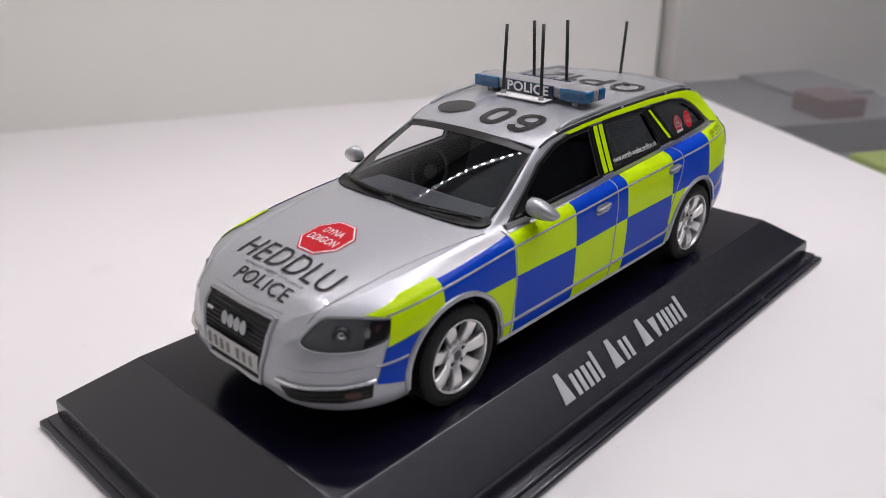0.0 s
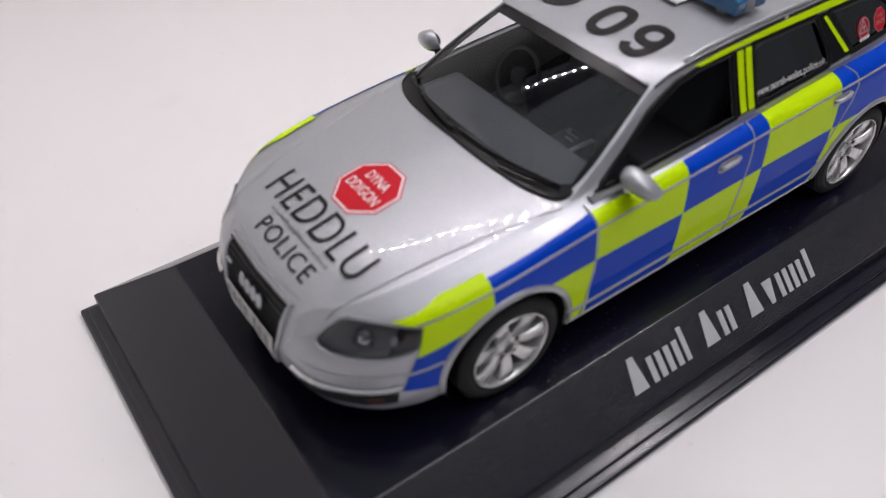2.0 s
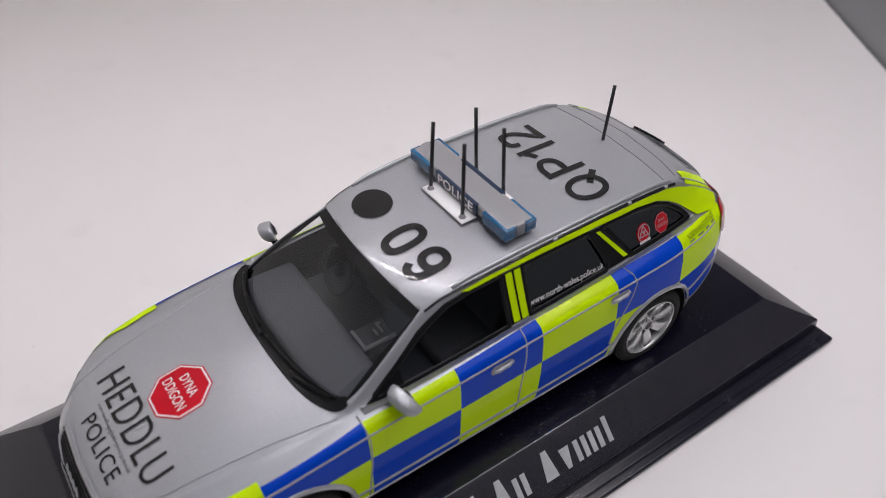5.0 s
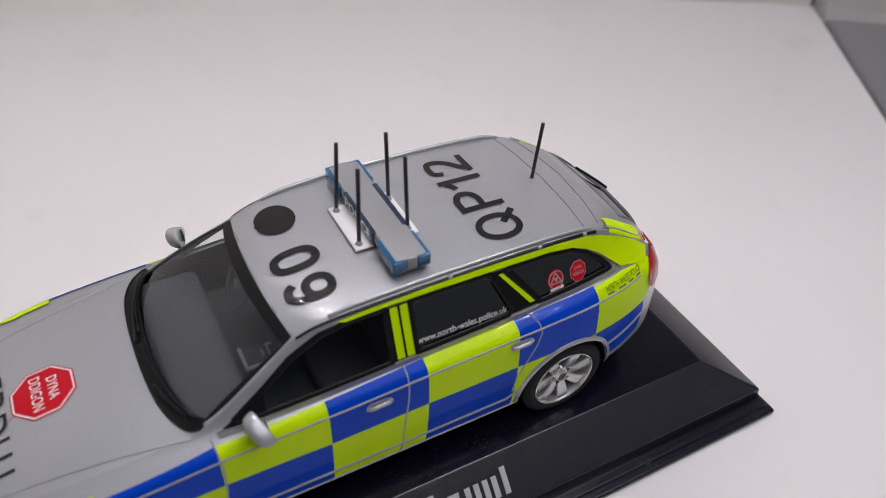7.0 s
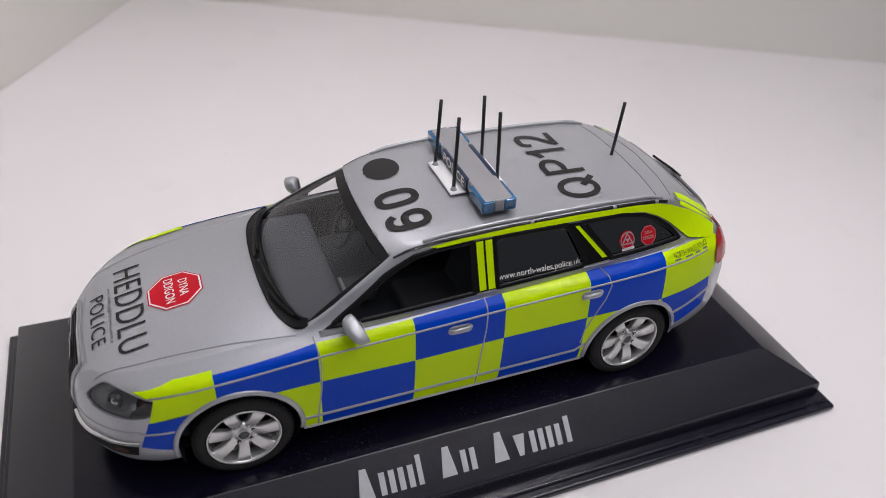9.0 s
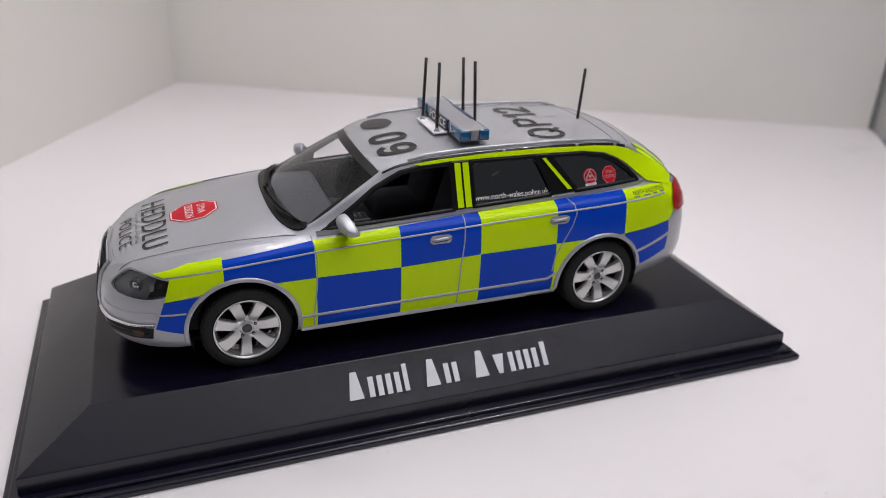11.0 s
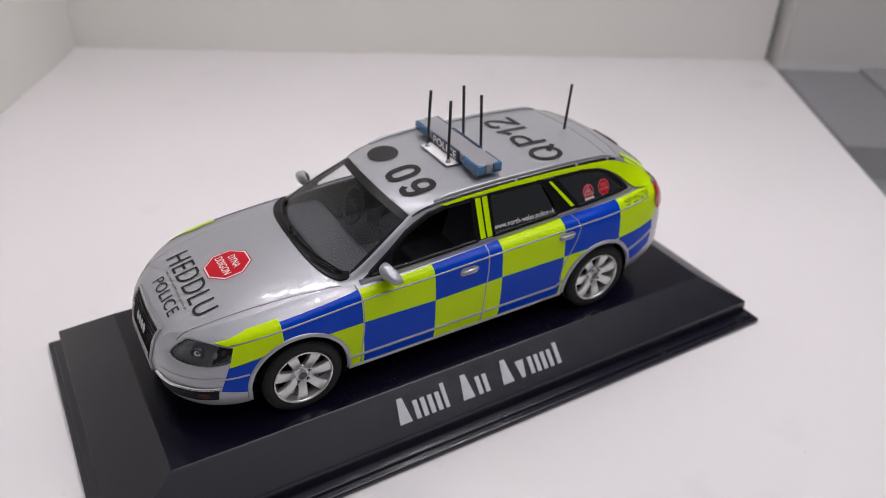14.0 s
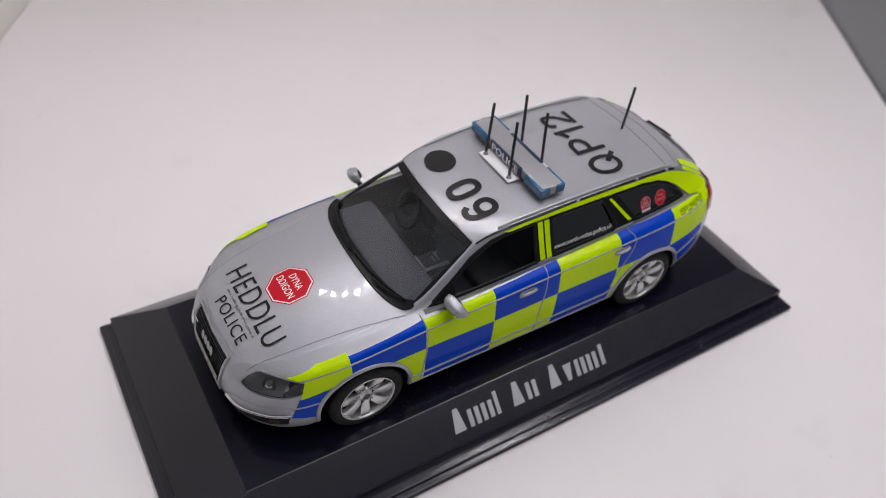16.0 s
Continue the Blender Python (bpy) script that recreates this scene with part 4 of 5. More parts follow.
    part("hub", hub, ALLOY, root, "dished alloy hub")
    cap = bmesh.new()
    lathe(cap, [(0.0, -0.024), (0.018, -0.024), (0.030, -0.026), (0.034, -0.031)], m, 28)
    part("hub_cap", cap, LAMP_GREY, root, "dull grey hub cap")
    for k in range(5):
        at = m @ Matrix.Rotation(k * math.tau / 5 + 0.27, 4, "Z") @ Matrix.Translation((0.068, 0, 0))
        b = bmesh.new()
        lathe(b, [(0.0, -0.0335), (0.0115, -0.0335), (0.0135, -0.039), (0.0135, -0.05)], at, 14)
        well = part("bolt", b, ALLOY if cx < 0 and k in (1, 2) else INSIDE, root, "dark bolt recess" if cx > 0 or k not in (1, 2) else "painted-over bolt recess")
        b = bmesh.new()
        lathe(b, [(0.0, -0.028), (0.0045, -0.028), (0.006, -0.030), (0.0065, -0.036)], at, 10)
        part("bolt_head", b, ALLOY, well, "small bright bolt head")
    br = bmesh.new()
    lathe(br, [(0.0, -0.09), (0.15, -0.09), (0.15, -0.10), (0.0, -0.10)], m, 32)
    part("brake_disc", br, INSIDE, root, "dark brake disc")


for cx, spin in zip(WHEELS, (0.13, 0.35)):
    for s in (-1, 1):
        wheel(cx, s, spin)
        bm = bmesh.new()
        n = 28
        rows = []
        for y in (0.45, 0.865):
            rows.append([bm.verts.new((cx + (ARCHES[cx] - 0.003) * math.cos(a), s * y, ARCH_Z + (ARCHES[cx] - 0.003) * math.sin(a))) for a in np.linspace(-0.35, math.pi + 0.35, n)])
        for k in range(n - 1):
            bm.faces.new((rows[0][k], rows[0][k + 1], rows[1][k + 1], rows[1][k]))
        bm.faces.new(rows[0])
        part("wheel_well", bm, INSIDE, car, "dark wheel housing")

# ---- front ----
part("grille_back", patch(FRONT, GRILLE, 0.004, 0.03), TRIM, car, "black grille ground")
for k in range(15):
    z = 0.362 + k * 0.0245
    w = float(np.interp(z, [0.345, 0.365, 0.60, 0.69, 0.715], [0.235, 0.262, 0.312, 0.310, 0.285])) - 0.014
    part("grille_slat", ribbon(FRONT, [(-w, z), (w, z)], 0.009, 0.007, 0.004), SLAT, car)
part("grille_surround", ribbon(FRONT, GRILLE, 0.022, 0.008, 0.010, closed=True), SILVER_TRIM, car, "satin silver grille surround")
plate = part("number_plate", patch(FRONT, [(-0.275, 0.408), (0.245, 0.408), (0.245, 0.514), (-0.275, 0.514)], 0.026, 0.03), PLATE, car, "dull white plate with grey bars")
for k in range(7):
    y = 0.222 - k * 0.064 - (0.034 if k > 3 else 0)
    part("plate_bar", patch(FRONT, [(y - 0.030, 0.430), (y, 0.430), (y, 0.492), (y - 0.030, 0.492)], 0.030, 0.03), PLATE_INK, plate)
for k in range(4):
    y = 0.075 - k * 0.062
    part("badge_disc", patch(FRONT, circle(y, 0.615, 0.030, 20, 0.038), 0.026, 0.03), LINE, car, "plain silver badge disc")
part("grille_badge", patch(FRONT, [(0.195, 0.622), (0.255, 0.622), (0.255, 0.640), (0.195, 0.640)], 0.03), LETTER, car, "small silver bar badge")
part("bonnet_gap", ribbon(FRONT, [(-0.33, 0.742), (0.33, 0.742)], 0.003, 0.001, 0.001), SILVER_TRIM, car)

for (view, s), bm in zip(((CORN_N, -1), (CORN_F, 1)), lamp_bm):
    root = part("headlight", patch(view, LAMP, -0.030, 0.03), LAMP_BOWL, car, "dark headlight with clear cover and bright projector")
    part("cover", bm, CLEAR, root, "clear lamp cover")
    part("edge", ribbon(view, LAMP, 0.008, 0.003, 0.002, closed=True), SILVER_TRIM, root, "grey lamp edge")
    part("dark_end", patch(view, [(-0.775, 0.614), (-0.66, 0.640), (-0.62, 0.738), (-0.735, 0.752)], -0.024, 0.03), TRIM, root, "dark inner end of the lamp")
    turn = (-view.way).to_track_quat("Z", "Y").to_matrix().to_4x4()
    r, at = 0.046, Matrix.Translation(view.lay(-0.895, 0.685, -0.026)) @ turn
    b = bmesh.new()
    lathe(b, [(r * 0.75, 0.0), (r, 0.01), (r * 1.15, 0.0), (r * 1.2, -0.03)], at, 24)
    part("bezel", b, LAMP_GREY, root, "dull grey projector ring")
    b = bmesh.new()
    lathe(b, [(0.0, 0.018), (r * 0.45, 0.012), (r * 0.75, -0.004), (r * 0.8, -0.02)], at, 24)
    part("projector", b, CHROME, root, "bright projector lens")
    b = patch(view, [(-0.712, 0.690), (-0.688, 0.690), (-0.678, 0.725), (-0.705, 0.728)], -0.019, 0.02)
    part("reflector", patch(view, circle(-0.752, 0.690, 0.016, 16, 0.026), -0.020, 0.02), ALLOY, root, "small bright reflector")
    part("indicator", b, AMBER, root, "dull amber indicator lamp")
    part("fog_intake", patch(view, [(-1.25, 0.385), (-1.20, 0.315), (-0.90, 0.305), (-0.74, 0.32), (-0.73, 0.40), (-0.95, 0.40)], 0.003, 0.03), TRIM, car, "black lower air intake")
    part("fog_strip", ribbon(view, [(-1.265, 0.42), (-1.1, 0.405), (-0.9, 0.405), (-0.72, 0.425)], 0.020, 0.012, 0.009), CHROME, car, "bright chrome strip over the intake")
    for z in (0.335, 0.365):
        part("intake_slat", ribbon(view, [(-1.16, z + 0.004), (-0.95, z), (-0.76, z + 0.006)], 0.008, 0.006, 0.003), SLAT, car)
    part("fog_lamp", patch(view, circle(-0.84, 0.352, 0.045, 20, 0.026), 0.008, 0.03), AMBER, car, "dull amber fog lamp")
    part("bumper_gap", ribbon(view, [(-1.2, 0.50), (-0.95, 0.495), (-0.70, 0.52)], 0.005, 0.002, 0.002), LINE, car)
    part("wing_gap", ribbon(ABOVE, [(-2.20, s * 0.50), (-1.94, s * 0.56), (-1.62, s * 0.605), (-1.36, s * 0.645), (-1.14, s * 0.69), (-1.0, s * 0.715)], 0.006, 0.003, 0.002), LINE, car, "fine crease along the bonnet edge")

# ---- flank fittings ----
for view, s in SIDES:
    for x0, x1, z in ((-0.05, 0.125, 0.845), (0.93, 1.10, 0.885)):
        p, q, mid = view.lay(x0 + 0.01, z + 0.002, 0.014), view.lay(x1 - 0.01, z + 0.012, 0.014), view.lay((x0 + x1) / 2, z + 0.009, 0.018)
        xm = (x0 + x1) / 2
        root = part("door_handle", patch(view, [(xm + a * 0.052 + 0.034 * math.cos(t), z + 0.034 * math.sin(t)) for a, t0 in ((1, -math.pi / 2), (-1, math.pi / 2)) for t in np.linspace(t0, t0 + math.pi, 9)], 0.009, 0.03), SILVER_TRIM, car, "silver door handle in a shallow dish")
        part("slot", ribbon(view, [(xm - 0.05, z - 0.02), (xm + 0.05, z - 0.015)], 0.010, 0.012, 0.001), SEAM, root, "dark slot under the grip")
        b = bmesh.new()
        tube(b, [p, p.lerp(mid, 0.5) + Vector((0, s * 0.012, 0)), mid + Vector((0, s * 0.008, 0)), mid.lerp(q, 0.5) + Vector((0, s * 0.012, 0)), q], 0.013, 10)
        part("grip", b, SILVER, root, "rounded silver grip")
    # door mirror
    b = bmesh.new()
    bmesh.ops.create_uvsphere(b, u_segments=28, v_segments=18, radius=1)
    for v in b.verts:
        x, y, z = v.co
        if x > 0.15:
            x = 0.15 + (x - 0.15) * 0.08
        square = 1 / max(abs(y) ** 2.6 + abs(z) ** 2.6, 0.3) ** 0.15
        out = s * y                                   # -1 beside the door, 1 at the tip
        y, z = y * 0.112 * square, z * 0.062 * square * (1.0 - 0.38 * out)
        v.co = (x * 0.085 - 0.25 * z, y, z)
    for f in b.faces:
        f.material_index = 1 if f.calc_center_median().z < -0.040 else 0
    b.transform(Matrix.Translation((-0.645, s * 0.880, 1.030)) @ Matrix.Rotation(radians(-s * 20), 4, "Z") @ Matrix.Rotation(radians(-s * 17), 4, "X"))
    root = part("door_mirror", b, [SILVER, TRIM], car, "rounded silver door mirror with a black underside")
    b = bmesh.new()
    box(b, -0.68, -0.635, min(s * 0.74, s * 0.82), max(s * 0.74, s * 0.82), 0.968, 1.005, 0.015)
    part("foot", b, TRIM, root, "black mirror foot")
    b = bmesh.new()
    lathe(b, [(0.0, 0.002), (0.034, 0.002), (0.038, -0.004)], Matrix.Translation((-0.618, s * 0.88, 1.028)) @ Matrix.Rotation(radians(90), 4, "Y") @ Matrix.Diagonal((1, 1.5, 1, 1)), 24)
    part("mirror_glass", b, SILVER_TRIM, root, "small mirror glass")
    # roof rail
    b = bmesh.new()
    pts = []
    for x in np.linspace(-0.13, 1.66, 40):
        p = ABOVE.lay(x, s * (float(RAI_Y(x)) - 0.012), 0.0)
        lift = 0.020 * min(1, (x + 0.13) / 0.12, (1.66 - x) / 0.12)
        pts.append(p + Vector((0, 0, lift)))
    tube(b, pts, 0.013, 10)
    # Dark ribbon: the gutter line, with the rail's shadow painted in.
    part("gutter", ribbon(ABOVE, [(x, s * (float(RAI_Y(x)) + 0.008)) for x in np.linspace(-0.33, 1.70, 24)], 0.010, 0.004, 0.001), TRIM, car, "thin dark line for the gutter and the rail's painted shadow")
    rail = part("roof_rail", b, SILVER_TRIM, car, "satin silver roof rail")
    for x in (0.62, 1.25, 1.60):
        b = bmesh.new()
        p = view.lay(x, float(RAI_Z(x)) - 0.012, 0.0)
        box(b, p.x - 0.014, p.x + 0.014, p.y - 0.010, p.y + 0.014, p.z - 0.016, p.z + 0.018, 0.005)
        part("rail_mount", b, SILVER_TRIM, rail)
    part("tail_light", patch(view, smooth([(2.15, 0.81), (2.25, 0.775), (2.37, 0.80), (2.36, 0.92), (2.29, 0.995), (2.19, 1.005), (2.125, 0.94)], 4), 0.016, 0.02), TAIL, car, "glossy red tail light")

# ---- wipers ----
for arm, blade in (([(-1.10, 0.02), (-1.085, 0.16), (-1.06, 0.30), (-1.035, 0.40)], [(-1.075, 0.10), (-1.055, 0.28), (-1.015, 0.46), (-0.955, 0.605)]),
                   ([(-1.085, -0.33), (-1.055, -0.43), (-1.01, -0.53), (-0.975, -0.60)], [(-1.085, 0.0), (-1.065, -0.22), (-1.015, -0.45), (-0.945, -0.635)])):
    b = bmesh.new()
    tube(b, [ABOVE.lay(x, y, 0.024) for x, y in smooth(blade, 4, False)], 0.0085, 8)
    root = part("wiper", b, TRIM, car, "black wiper blade resting on the windscreen")
    b = bmesh.new()
    tube(b, [ABOVE.lay(x, y, 0.034) for x, y in smooth(arm, 4, False)], 0.011, 8, taper=0.007)
    part("arm", b, TRIM, root, "black wiper arm")
b = bmesh.new()
tube(b, [ABOVE.lay(x, y, 0.016) for x, y in ((2.12, 0.19), (2.18, 0.13), (2.24, 0.07), (2.30, 0.02))], 0.010, 8)
part("rear_wiper", b, TRIM, car, "black rear wiper")
for s in (-1, 1):
    part("tailgate_stripe", ribbon(ABOVE, [(1.82, s * 0.548), (1.95, s * 0.540), (2.08, s * 0.526), (2.19, s * 0.504)], 0.10, 0.006, 0.002), YELLOW, car, "lime yellow foil strip on the tailgate edge")
    part("tailgate_line", ribbon(ABOVE, [(1.78, s * 0.572), (1.95, s * 0.562), (2.10, s * 0.545), (2.21, s * 0.515)], 0.014, 0.010, 0.002), SILVER_TRIM, car)
    part("lamp_top", patch(ABOVE, [(2.16, s * 0.575), (2.25, s * 0.535), (2.31, s * 0.46), (2.26, s * 0.42), (2.19, s * 0.50)], 0.010), ORANGE, car, "amber upper edge of the tail light")
part("spoiler_edge", ribbon(ABOVE, [(1.76, -0.545), (1.80, -0.3), (1.815, 0.0), (1.80, 0.3), (1.76, 0.545)], 0.007, 0.002, 0.001), SEAM, car)
part("tailgate_gap", ribbon(ABOVE, [(1.63, -0.56), (1.655, -0.3), (1.66, 0.0), (1.655, 0.3), (1.63, 0.56)], 0.007, 0.002, 0.001), SEAM, car)

# ---- cabin ----
b = bmesh.new()
box(b, -2.0, 2.2, -0.72, 0.72, 0.28, 0.62, 0.03)
part("floor_pan", b, CABIN, car, "dark cabin floor")
b = bmesh.new()
box(b, -1.02, -0.62, -0.64, 0.64, 0.70, 0.945, 0.07, 3)
part("dashboard", b, DASH, car, "dark grey dashboard")
b = bmesh.new()
box(b, -0.555, -0.33, -0.26, -0.06, 0.70, 0.785, 0.012)
unit = part("console_unit", b, DASH, car, "dark radio console with pale edges")
for x0, x1, y0, y1 in ((-0.57, -0.545, -0.25, -0.06), (-0.57, -0.33, -0.262, -0.232), (-0.40, -0.385, -0.19, -0.09), (-0.40, -0.36, -0.11, -0.09), (-0.44, -0.425, -0.19, -0.13)):
    b = bmesh.new()
    box(b, x0, x1, y0, y1, 0.784, 0.797, 0.003, 1)
    part("pale_edge", b, CONSOLE_EDGE, unit)
b = bmesh.new()
wheel_m = Matrix.Translation((-0.42, 0.33, 0.96)) @ Matrix.Rotation(radians(-65), 4, "Y")
ring = [(0.165 + 0.014 * math.cos(a), 0.014 * math.sin(a)) for a in np.linspace(0, math.tau, 8, endpoint=False)]
lathe(b, ring, wheel_m, 36, closed=True)
lathe(b, [(0.0, 0.01), (0.05, 0.005), (0.055, -0.02)], wheel_m, 20)
part("steering_wheel", b, SEAT, car, "black steering wheel on the right-hand side")


def seat(x, y, wide):
    b = bmesh.new()
    box(b, x - 0.25, x + 0.22, y - wide, y + wide, 0.55, 0.74, 0.06, 3)
    root = part("seat", b, SEAT, car, "dark cloth seat")
    b = bmesh.new()
    box(b, -0.07, 0.07, -wide, wide, 0.0, 0.50, 0.055, 3)
    b.transform(Matrix.Translation((x + 0.22, y, 0.68)) @ Matrix.Rotation(radians(17), 4, "Y"))
    part("backrest", b, SEAT, root)
    for dy in ((0,) if wide < 0.4 else (-0.35, 0.35)):
        b = bmesh.new()
        box(b, -0.05, 0.05, -0.11, 0.11, 0.0, 0.15, 0.04, 3)
        b.transform(Matrix.Translation((x + 0.385, y + dy, 1.155)))
        part("headrest", b, SEAT, root)


seat(0.05, 0.34, 0.23)
seat(0.05, -0.34, 0.23)
seat(0.95, 0.0, 0.58)

# ---- roof lettering and bonnet lettering ----
def print_on(view, bm, mat, name, label="", off=0.006, step=0.05):
    grid_cut(bm, step)
    return part(name, press(bm, view, off), mat, car, label, smooth=True)


TOWARD_BACK = ((0, -1), (1, 0))        # read from the front of the car
TOWARD_FRONT = ((0, 1), (-1, 0))       # read from behind
BOWL = [(math.cos(t), math.sin(t)) for t in np.linspace(0, math.tau, 36, endpoint=False)]


def bulge(a, b, power=2.4):
    """A squarish ring, a and b its half sizes."""
    return [(a * math.copysign(abs(x) ** (2 / power), x), b * math.copysign(abs(y) ** (2 / power), y)) for x, y in BOWL]


def figure(kind, s):
    """The strokes of one bold figure in a box one unit high, s the stroke's width: (points, closed)."""
    h = s / 2
    a = 0.325 - h
    if kind == "0":
        return [(bulge(a, 0.5 - h, 2.6), True)]
    if kind == "9":
        return [([(x, y + 0.165) for x, y in bulge(a, 0.335 - h, 2.2)], True),
                (smooth([(a + 0.001, 0.17), (a * 0.99, -0.02), (a * 0.80, -0.27), (0.06, -0.5 + h), (-0.13, -0.485 + h), (-a * 0.93, -0.27)], 6, False), False)]
    if kind == "2":
        return [(smooth([(-a, 0.20), (-a * 0.72, 0.385), (0.0, 0.5 - h), (a * 0.80, 0.375), (a * 0.90, 0.17), (a * 0.40, -0.06), (-a * 0.45, -0.25), (-a * 0.86, -0.5 + s * 0.9)], 6, False), False),
                ([(-a - h, -0.5 + h), (a + h, -0.5 + h)], False)]
    if kind == "1":
        return [([(0.13, -0.5), (0.13, 0.5)], False), (smooth([(0.13 - h * 0.7, 0.37), (-0.02, 0.27), (-0.17, 0.22)], 4, False), False)]
    if kind == "P":
        return [([(-a, -0.5), (-a, 0.5)], False),
                (smooth([(-a + h, 0.5 - h), (0.04, 0.5 - h), (a * 0.80, 0.41 - h), (a, 0.22), (a * 0.80, 0.06), (0.04, -0.04), (-a + h, -0.04)], 6, False), False)]
    return [(bulge(0.39 - h, 0.5 - h, 2.1), True)]


def figures(kinds, centres, size, s):
    """Flat bold figures side by side, about the origin."""
    bm = bmesh.new()
    for kind, cx in zip(kinds, centres):
        for pts, closed in figure(kind, s):
            pts = [Vector(p) for p in pts]
            n = len(pts)
            rows = []
            for i, p in enumerate(pts):
                d = (pts[(i + 1) % n] - pts[i - 1]) if closed else (pts[min(i + 1, n - 1)] - pts[max(i - 1, 0)])
                side = Vector((-d.y, d.x)).normalized() * s / 2
                rows.append([bm.verts.new((cx + (p.x + side.x * k) * size, (p.y + side.y * k) * size, 0)) for k in (-1, 0, 1)])
            for q, r in list(zip(rows, rows[1:])) + ([(rows[-1], rows[0])] if closed else []):
                for k in range(2):
                    bm.faces.new((q[k], q[k + 1], r[k + 1], r[k]))
    return bm


print_on(ABOVE, place(figures("09", (-0.135, 0.122), 0.305, 0.178), *TOWARD_BACK, (-0.142, -0.225)), BLACK, "roof_number", "bold black 09 on the roof", step=0.03)
blot = circle(-0.125, 0.325, 0.130, 40, 0.150)
blot = [(a + (0.006 * math.sin(9 * k) if 18 < k < 24 else 0), b) for k, (a, b) in enumerate(blot)]
part("roof_dot", patch(ABOVE, blot, 0.006), BLACK, car, "black round roof marking with a chipped edge")
print_on(ABOVE, place(figures("QP12", (-0.362, -0.070, 0.125, 0.345), 0.316, 0.142), *TOWARD_FRONT, (1.110, 0.0)), BLACK, "roof_code", "bold black QP12 on the roof", step=0.03)
part("roof_code_tail", ribbon(ABOVE, [(1.155, -0.338), (1.275, -0.235)], 0.046, 0.008, 0.0), BLACK, car, "black tail of the letter Q")
print_on(ABOVE, place(letters("HEDDLU", 0.18, 1.06, -0.004, width=0.86), *TOWARD_BACK, (-1.950, -0.02)), BLACK, "bonnet_word", "thin black HEDDLU on the bonnet")
print_on(ABOVE, place(letters("POLICE", 0.092, 1.08, 0.000, width=0.495), *TOWARD_BACK, (-2.155, -0.035)), BLACK, "bonnet_word", "black POLICE on the bonnet")
print_on(ABOVE, place(letters("www.heddlu-gogledd-cymru.police.uk", 0.030, 1.0, 0.0, width=0.56), *TOWARD_BACK, (-2.075, -0.03)), BONNET_INK, "bonnet_address", "fine grey web address on the bonnet")


def stop_sign(view, a, b, r, across, up, words=True, off=0.003):
    pale = WHITE if words else FADED
    root = part("sticker", patch(view, circle(a, b, r, 8, turn=math.pi / 8), off), RED, car, "red octagonal sticker with a white line and the words DYNA DDIGON")
    part("white_edge", patch(view, circle(a, b, r * 0.955, 8, turn=math.pi / 8), off + 0.0015), pale, root, "pale octagonal line")
    part("red_field", patch(view, circle(a, b, r * 0.90, 8, turn=math.pi / 8), off + 0.003), RED, root, "red field")
    for word, d, h, w in (("DYNA", 0.30, 0.30, 0.88), ("DDIGON", -0.18, 0.32, 1.30)):
        bm = place(letters(word, h * r, 1.04, 0.004, width=w * r), across, up, (a + up[0] * d * r, b + up[1] * d * r))
        grid_cut(bm, 0.05)
        part("lettering", press(bm, view, off + 0.0045), pale, root)


stop_sign(ABOVE, -1.655, -0.01, 0.193, *TOWARD_BACK)
for view, s in SIDES:
    across = (1, 0) if s < 0 else (-1, 0)
    stop_sign(view, 1.535, 1.145, 0.070, across, (0, 1), words=False, off=-0.009)
    bm = place(letters("www.north-wales.police.uk", 0.052, 1.0, 0.004, 1.0), across, (0, 1), (0.668, 1.074))
    xs = [v.co.x for v in bm.verts]
    k = 0.62 / (max(xs) - min(xs))
    bm.transform(Matrix.Translation((0.668, 0, 0)) @ Matrix.Diagonal((k, 1, 1, 1)) @ Matrix.Translation((-0.668, 0, 0)))
    print_on(view, bm, WHITE, "window_address", "white web address on the rear door glass", -0.009)
    # round sticker with a triangle
    root = part("sticker", patch(view, circle(1.355, 1.145, 0.064, 24), -0.009), RED, car, "round red and white sticker with a triangle")
    part("ring", ribbon(view, circle(1.355, 1.145, 0.055, 24), 0.007, -0.006, 0.001, closed=True), FADED, root)
    part("triangle", patch(view, [(1.305, 1.118), (1.405, 1.118), (1.355, 1.198)], -0.006), FADED, root)
    part("triangle_core", patch(view, [(1.321, 1.127), (1.389, 1.127), (1.355, 1.182)], -0.004), RED, root)
    part("triangle_mark", patch(view, [(1.336, 1.158), (1.374, 1.158), (1.355, 1.130)], -0.002), FADED, root)
    part("label_strip", patch(view, [(1.308, 1.080), (1.408, 1.084), (1.408, 1.101), (1.308, 1.097)], -0.004), CARD, car, "small white label under the sticker")
    bm = place(letters("NORTH WALES POLICE", 0.026, 1.0, -0.002, 1.0), across, (0, 1), (1.87, 1.002))
    xs = [v.co.x for v in bm.verts]
    k = 0.34 / (max(xs) - min(xs))
    bm.transform(Matrix.Translation((1.87, 0, 0)) @ Matrix.Diagonal((k, 1, 1, 1)) @ Matrix.Translation((-1.87, 0, 0)))
    print_on(view, bm, BLACK, "quarter_lettering", "small black lettering on the rear quarter", 0.008)
    for x0, x1 in ((1.70, 1.76), (1.80, 1.87), (1.90, 1.95), (1.98, 2.03)):
        part("quarter_bar", patch(view, [(x0, 0.974), (x1, 0.974), (x1, 0.983), (x0, 0.983)], 0.008), SEAM, car)

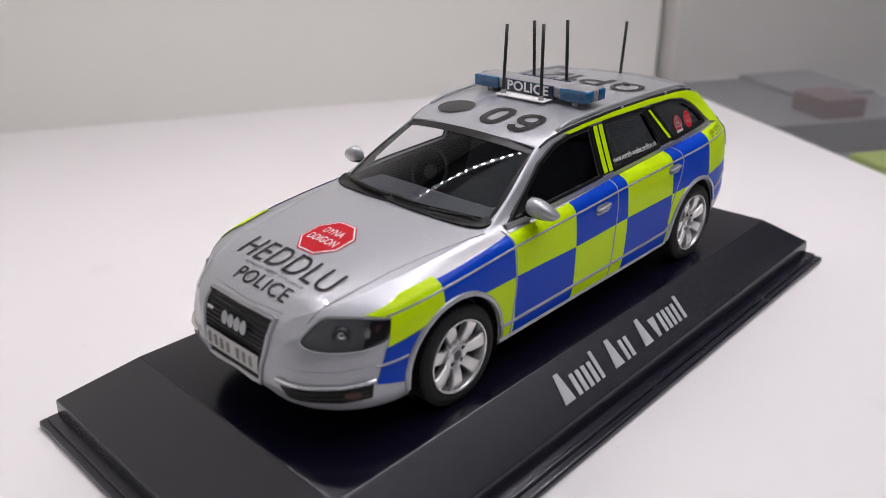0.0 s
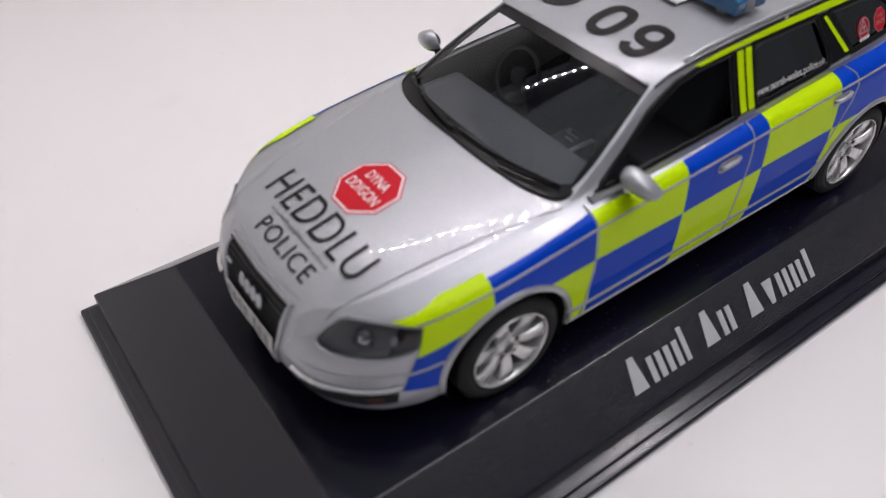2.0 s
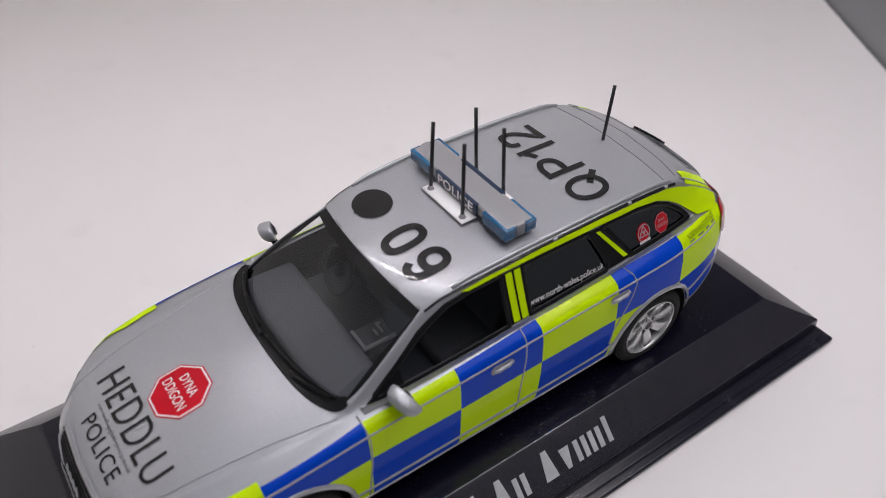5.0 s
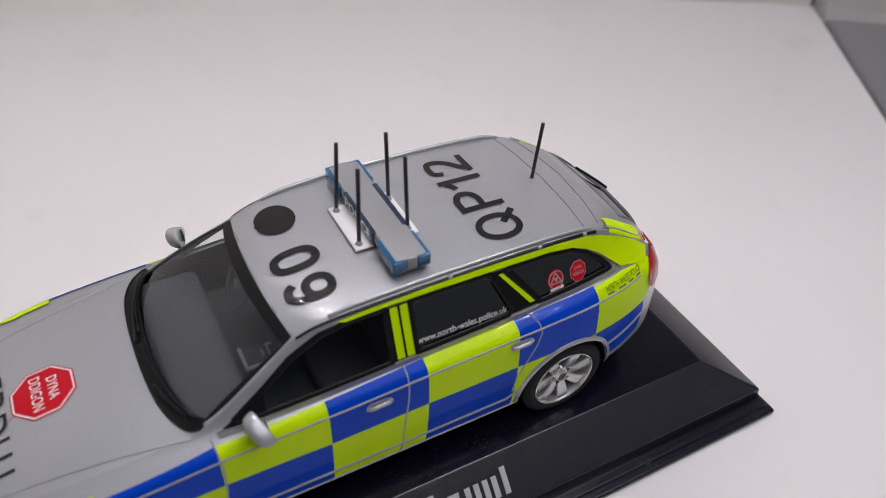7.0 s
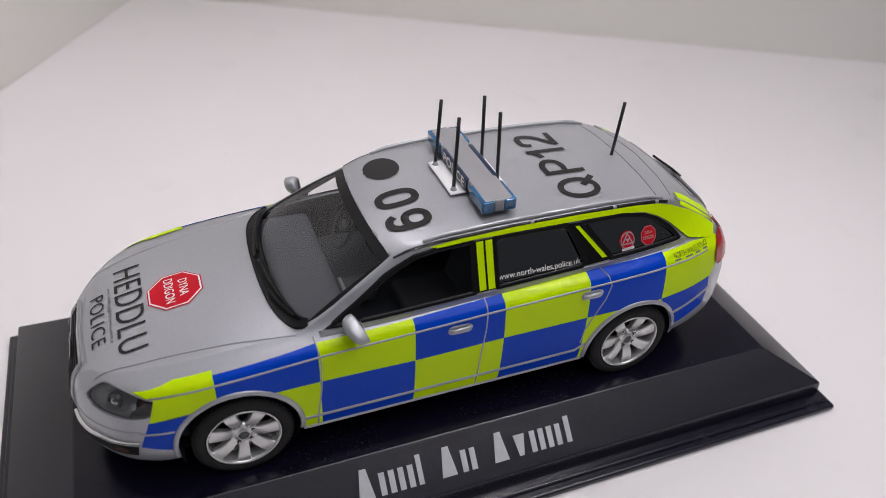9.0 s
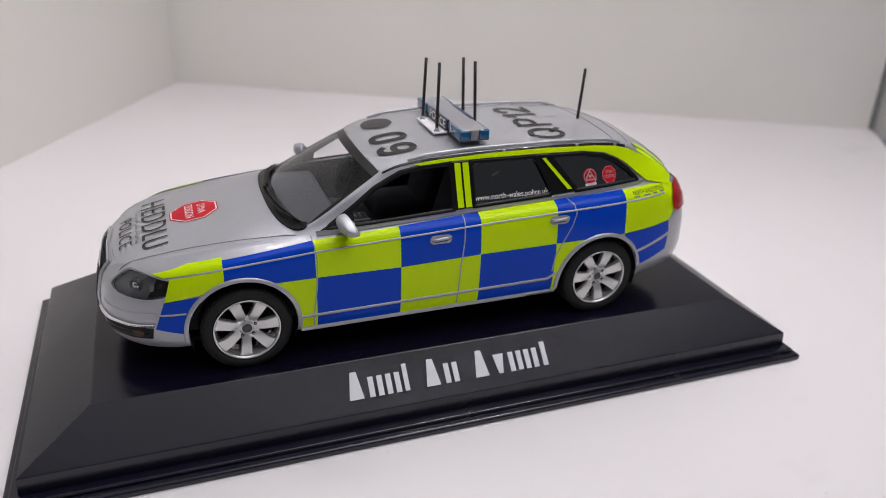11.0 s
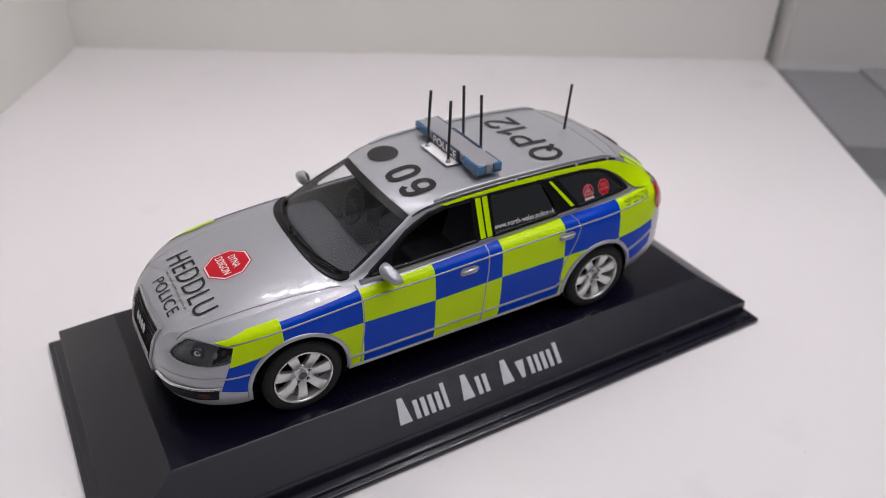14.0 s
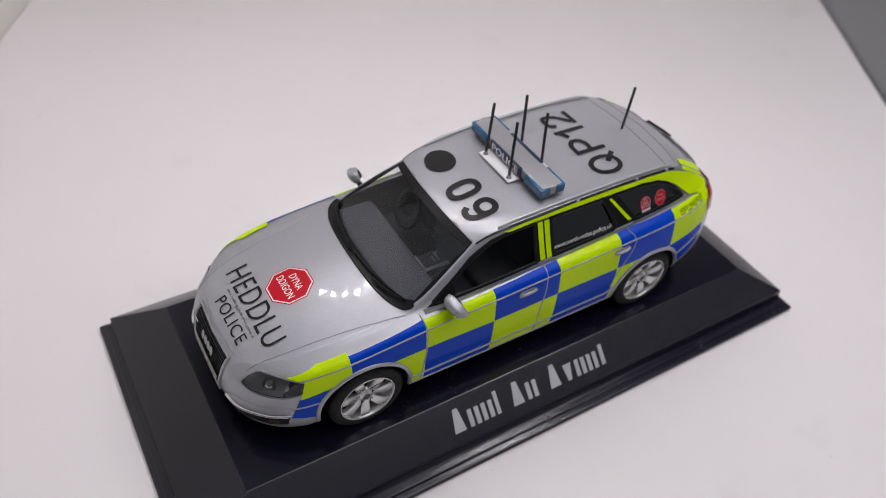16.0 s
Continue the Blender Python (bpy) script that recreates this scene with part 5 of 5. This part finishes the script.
# ---- light bar ----
bar = part("light_bar", box(bmesh.new(), 0.315, 0.525, -0.515, 0.515, 1.462, 1.545, 0.02, 3), BAR_GREY, car, "grey roof light bar with blue ends")
for s in (-1, 1):
    for x0, x1 in ((0.298, 0.345), (0.495, 0.542)):
        b = bmesh.new()
        box(b, x0, x1, min(s * 0.285, s * 0.525), max(s * 0.285, s * 0.525), 1.456, 1.542, 0.014, 3)
        c0, c1 = (0.30, 0.385) if x0 < 0.4 else (0.455, 0.54)
        box(b, c0, c1, min(s * 0.495, s * 0.528), max(s * 0.495, s * 0.528), 1.458, 1.540, 0.012, 3)
        part("blue_lens", b, LENS_BLUE, bar, "glossy blue lens")
    b = bmesh.new()
    box(b, 0.387, 0.453, min(s * 0.505, s * 0.526), max(s * 0.505, s * 0.526), 1.46, 1.547, 0.01)
    part("end_cap", b, BAR_GREY, bar, "grey end cap")
    b = bmesh.new()
    box(b, 0.34, 0.50, s * 0.40 - 0.03, s * 0.40 + 0.03, 1.39, 1.47, 0.01)
    part("foot", b, BAR_GREY, bar, "short grey foot")
b = bmesh.new()
box(b, 0.303, 0.33, -0.225, 0.225, 1.463, 1.546, 0.006)
part("sign_panel", b, PANEL_BLUE, bar, "dark blue sign panel")
b = bmesh.new()
box(b, 0.50, 0.534, -0.225, 0.225, 1.463, 1.549, 0.006)
part("sign_panel", b, PANEL_BLUE, bar, "dark blue sign panel")
bm = letters("POLICE", 0.074, 1.05, 0.030, width=0.385)
bm.transform(Matrix(((0, 0, 1, 0.3005), (-1, 0, 0, 0), (0, 1, 0, 1.505), (0, 0, 0, 1))))
part("sign_lettering", bm, WHITE, bar, "white POLICE")
for x0, x1 in ((0.195, 0.312), (0.528, 0.615)):
    b = bmesh.new()
    box(b, x0, x1, -0.225, 0.225, 1.440, 1.452, 0.003, 1)
    part("card_plate", b, CARD, bar, "thin white card plate")

# ---- antennas ----
ANTENNAS = (((0.236, 0.18, 1.452), (0.256, 0.17, 1.955)), ((0.236, -0.175, 1.452), (0.250, -0.165, 1.985)),
            ((0.585, 0.155, 1.452), (0.575, 0.165, 1.945)), ((0.565, -0.165, 1.452), (0.545, -0.160, 1.98)), ((1.588, 0.0, 1.385), (1.612, -0.012, 1.842)))
for k, (p, q) in enumerate(ANTENNAS):
    b = bmesh.new()
    tube(b, [p, Vector(p).lerp(Vector(q), 0.5), q], 0.0125, 10)
    root = part("antenna", b, WIRE, car, "thin black wire antenna")
    b = bmesh.new()
    lathe(b, [(0.0, 0.03), (0.0135, 0.028), (0.018, 0.010), (0.024, 0.0), (0.025, -0.01), (0.0, -0.012)], Matrix.Translation(p), 14)
    part("glue_blob", b, GLUE if k < 4 else BAR_GREY, root, "blob of clear glue")
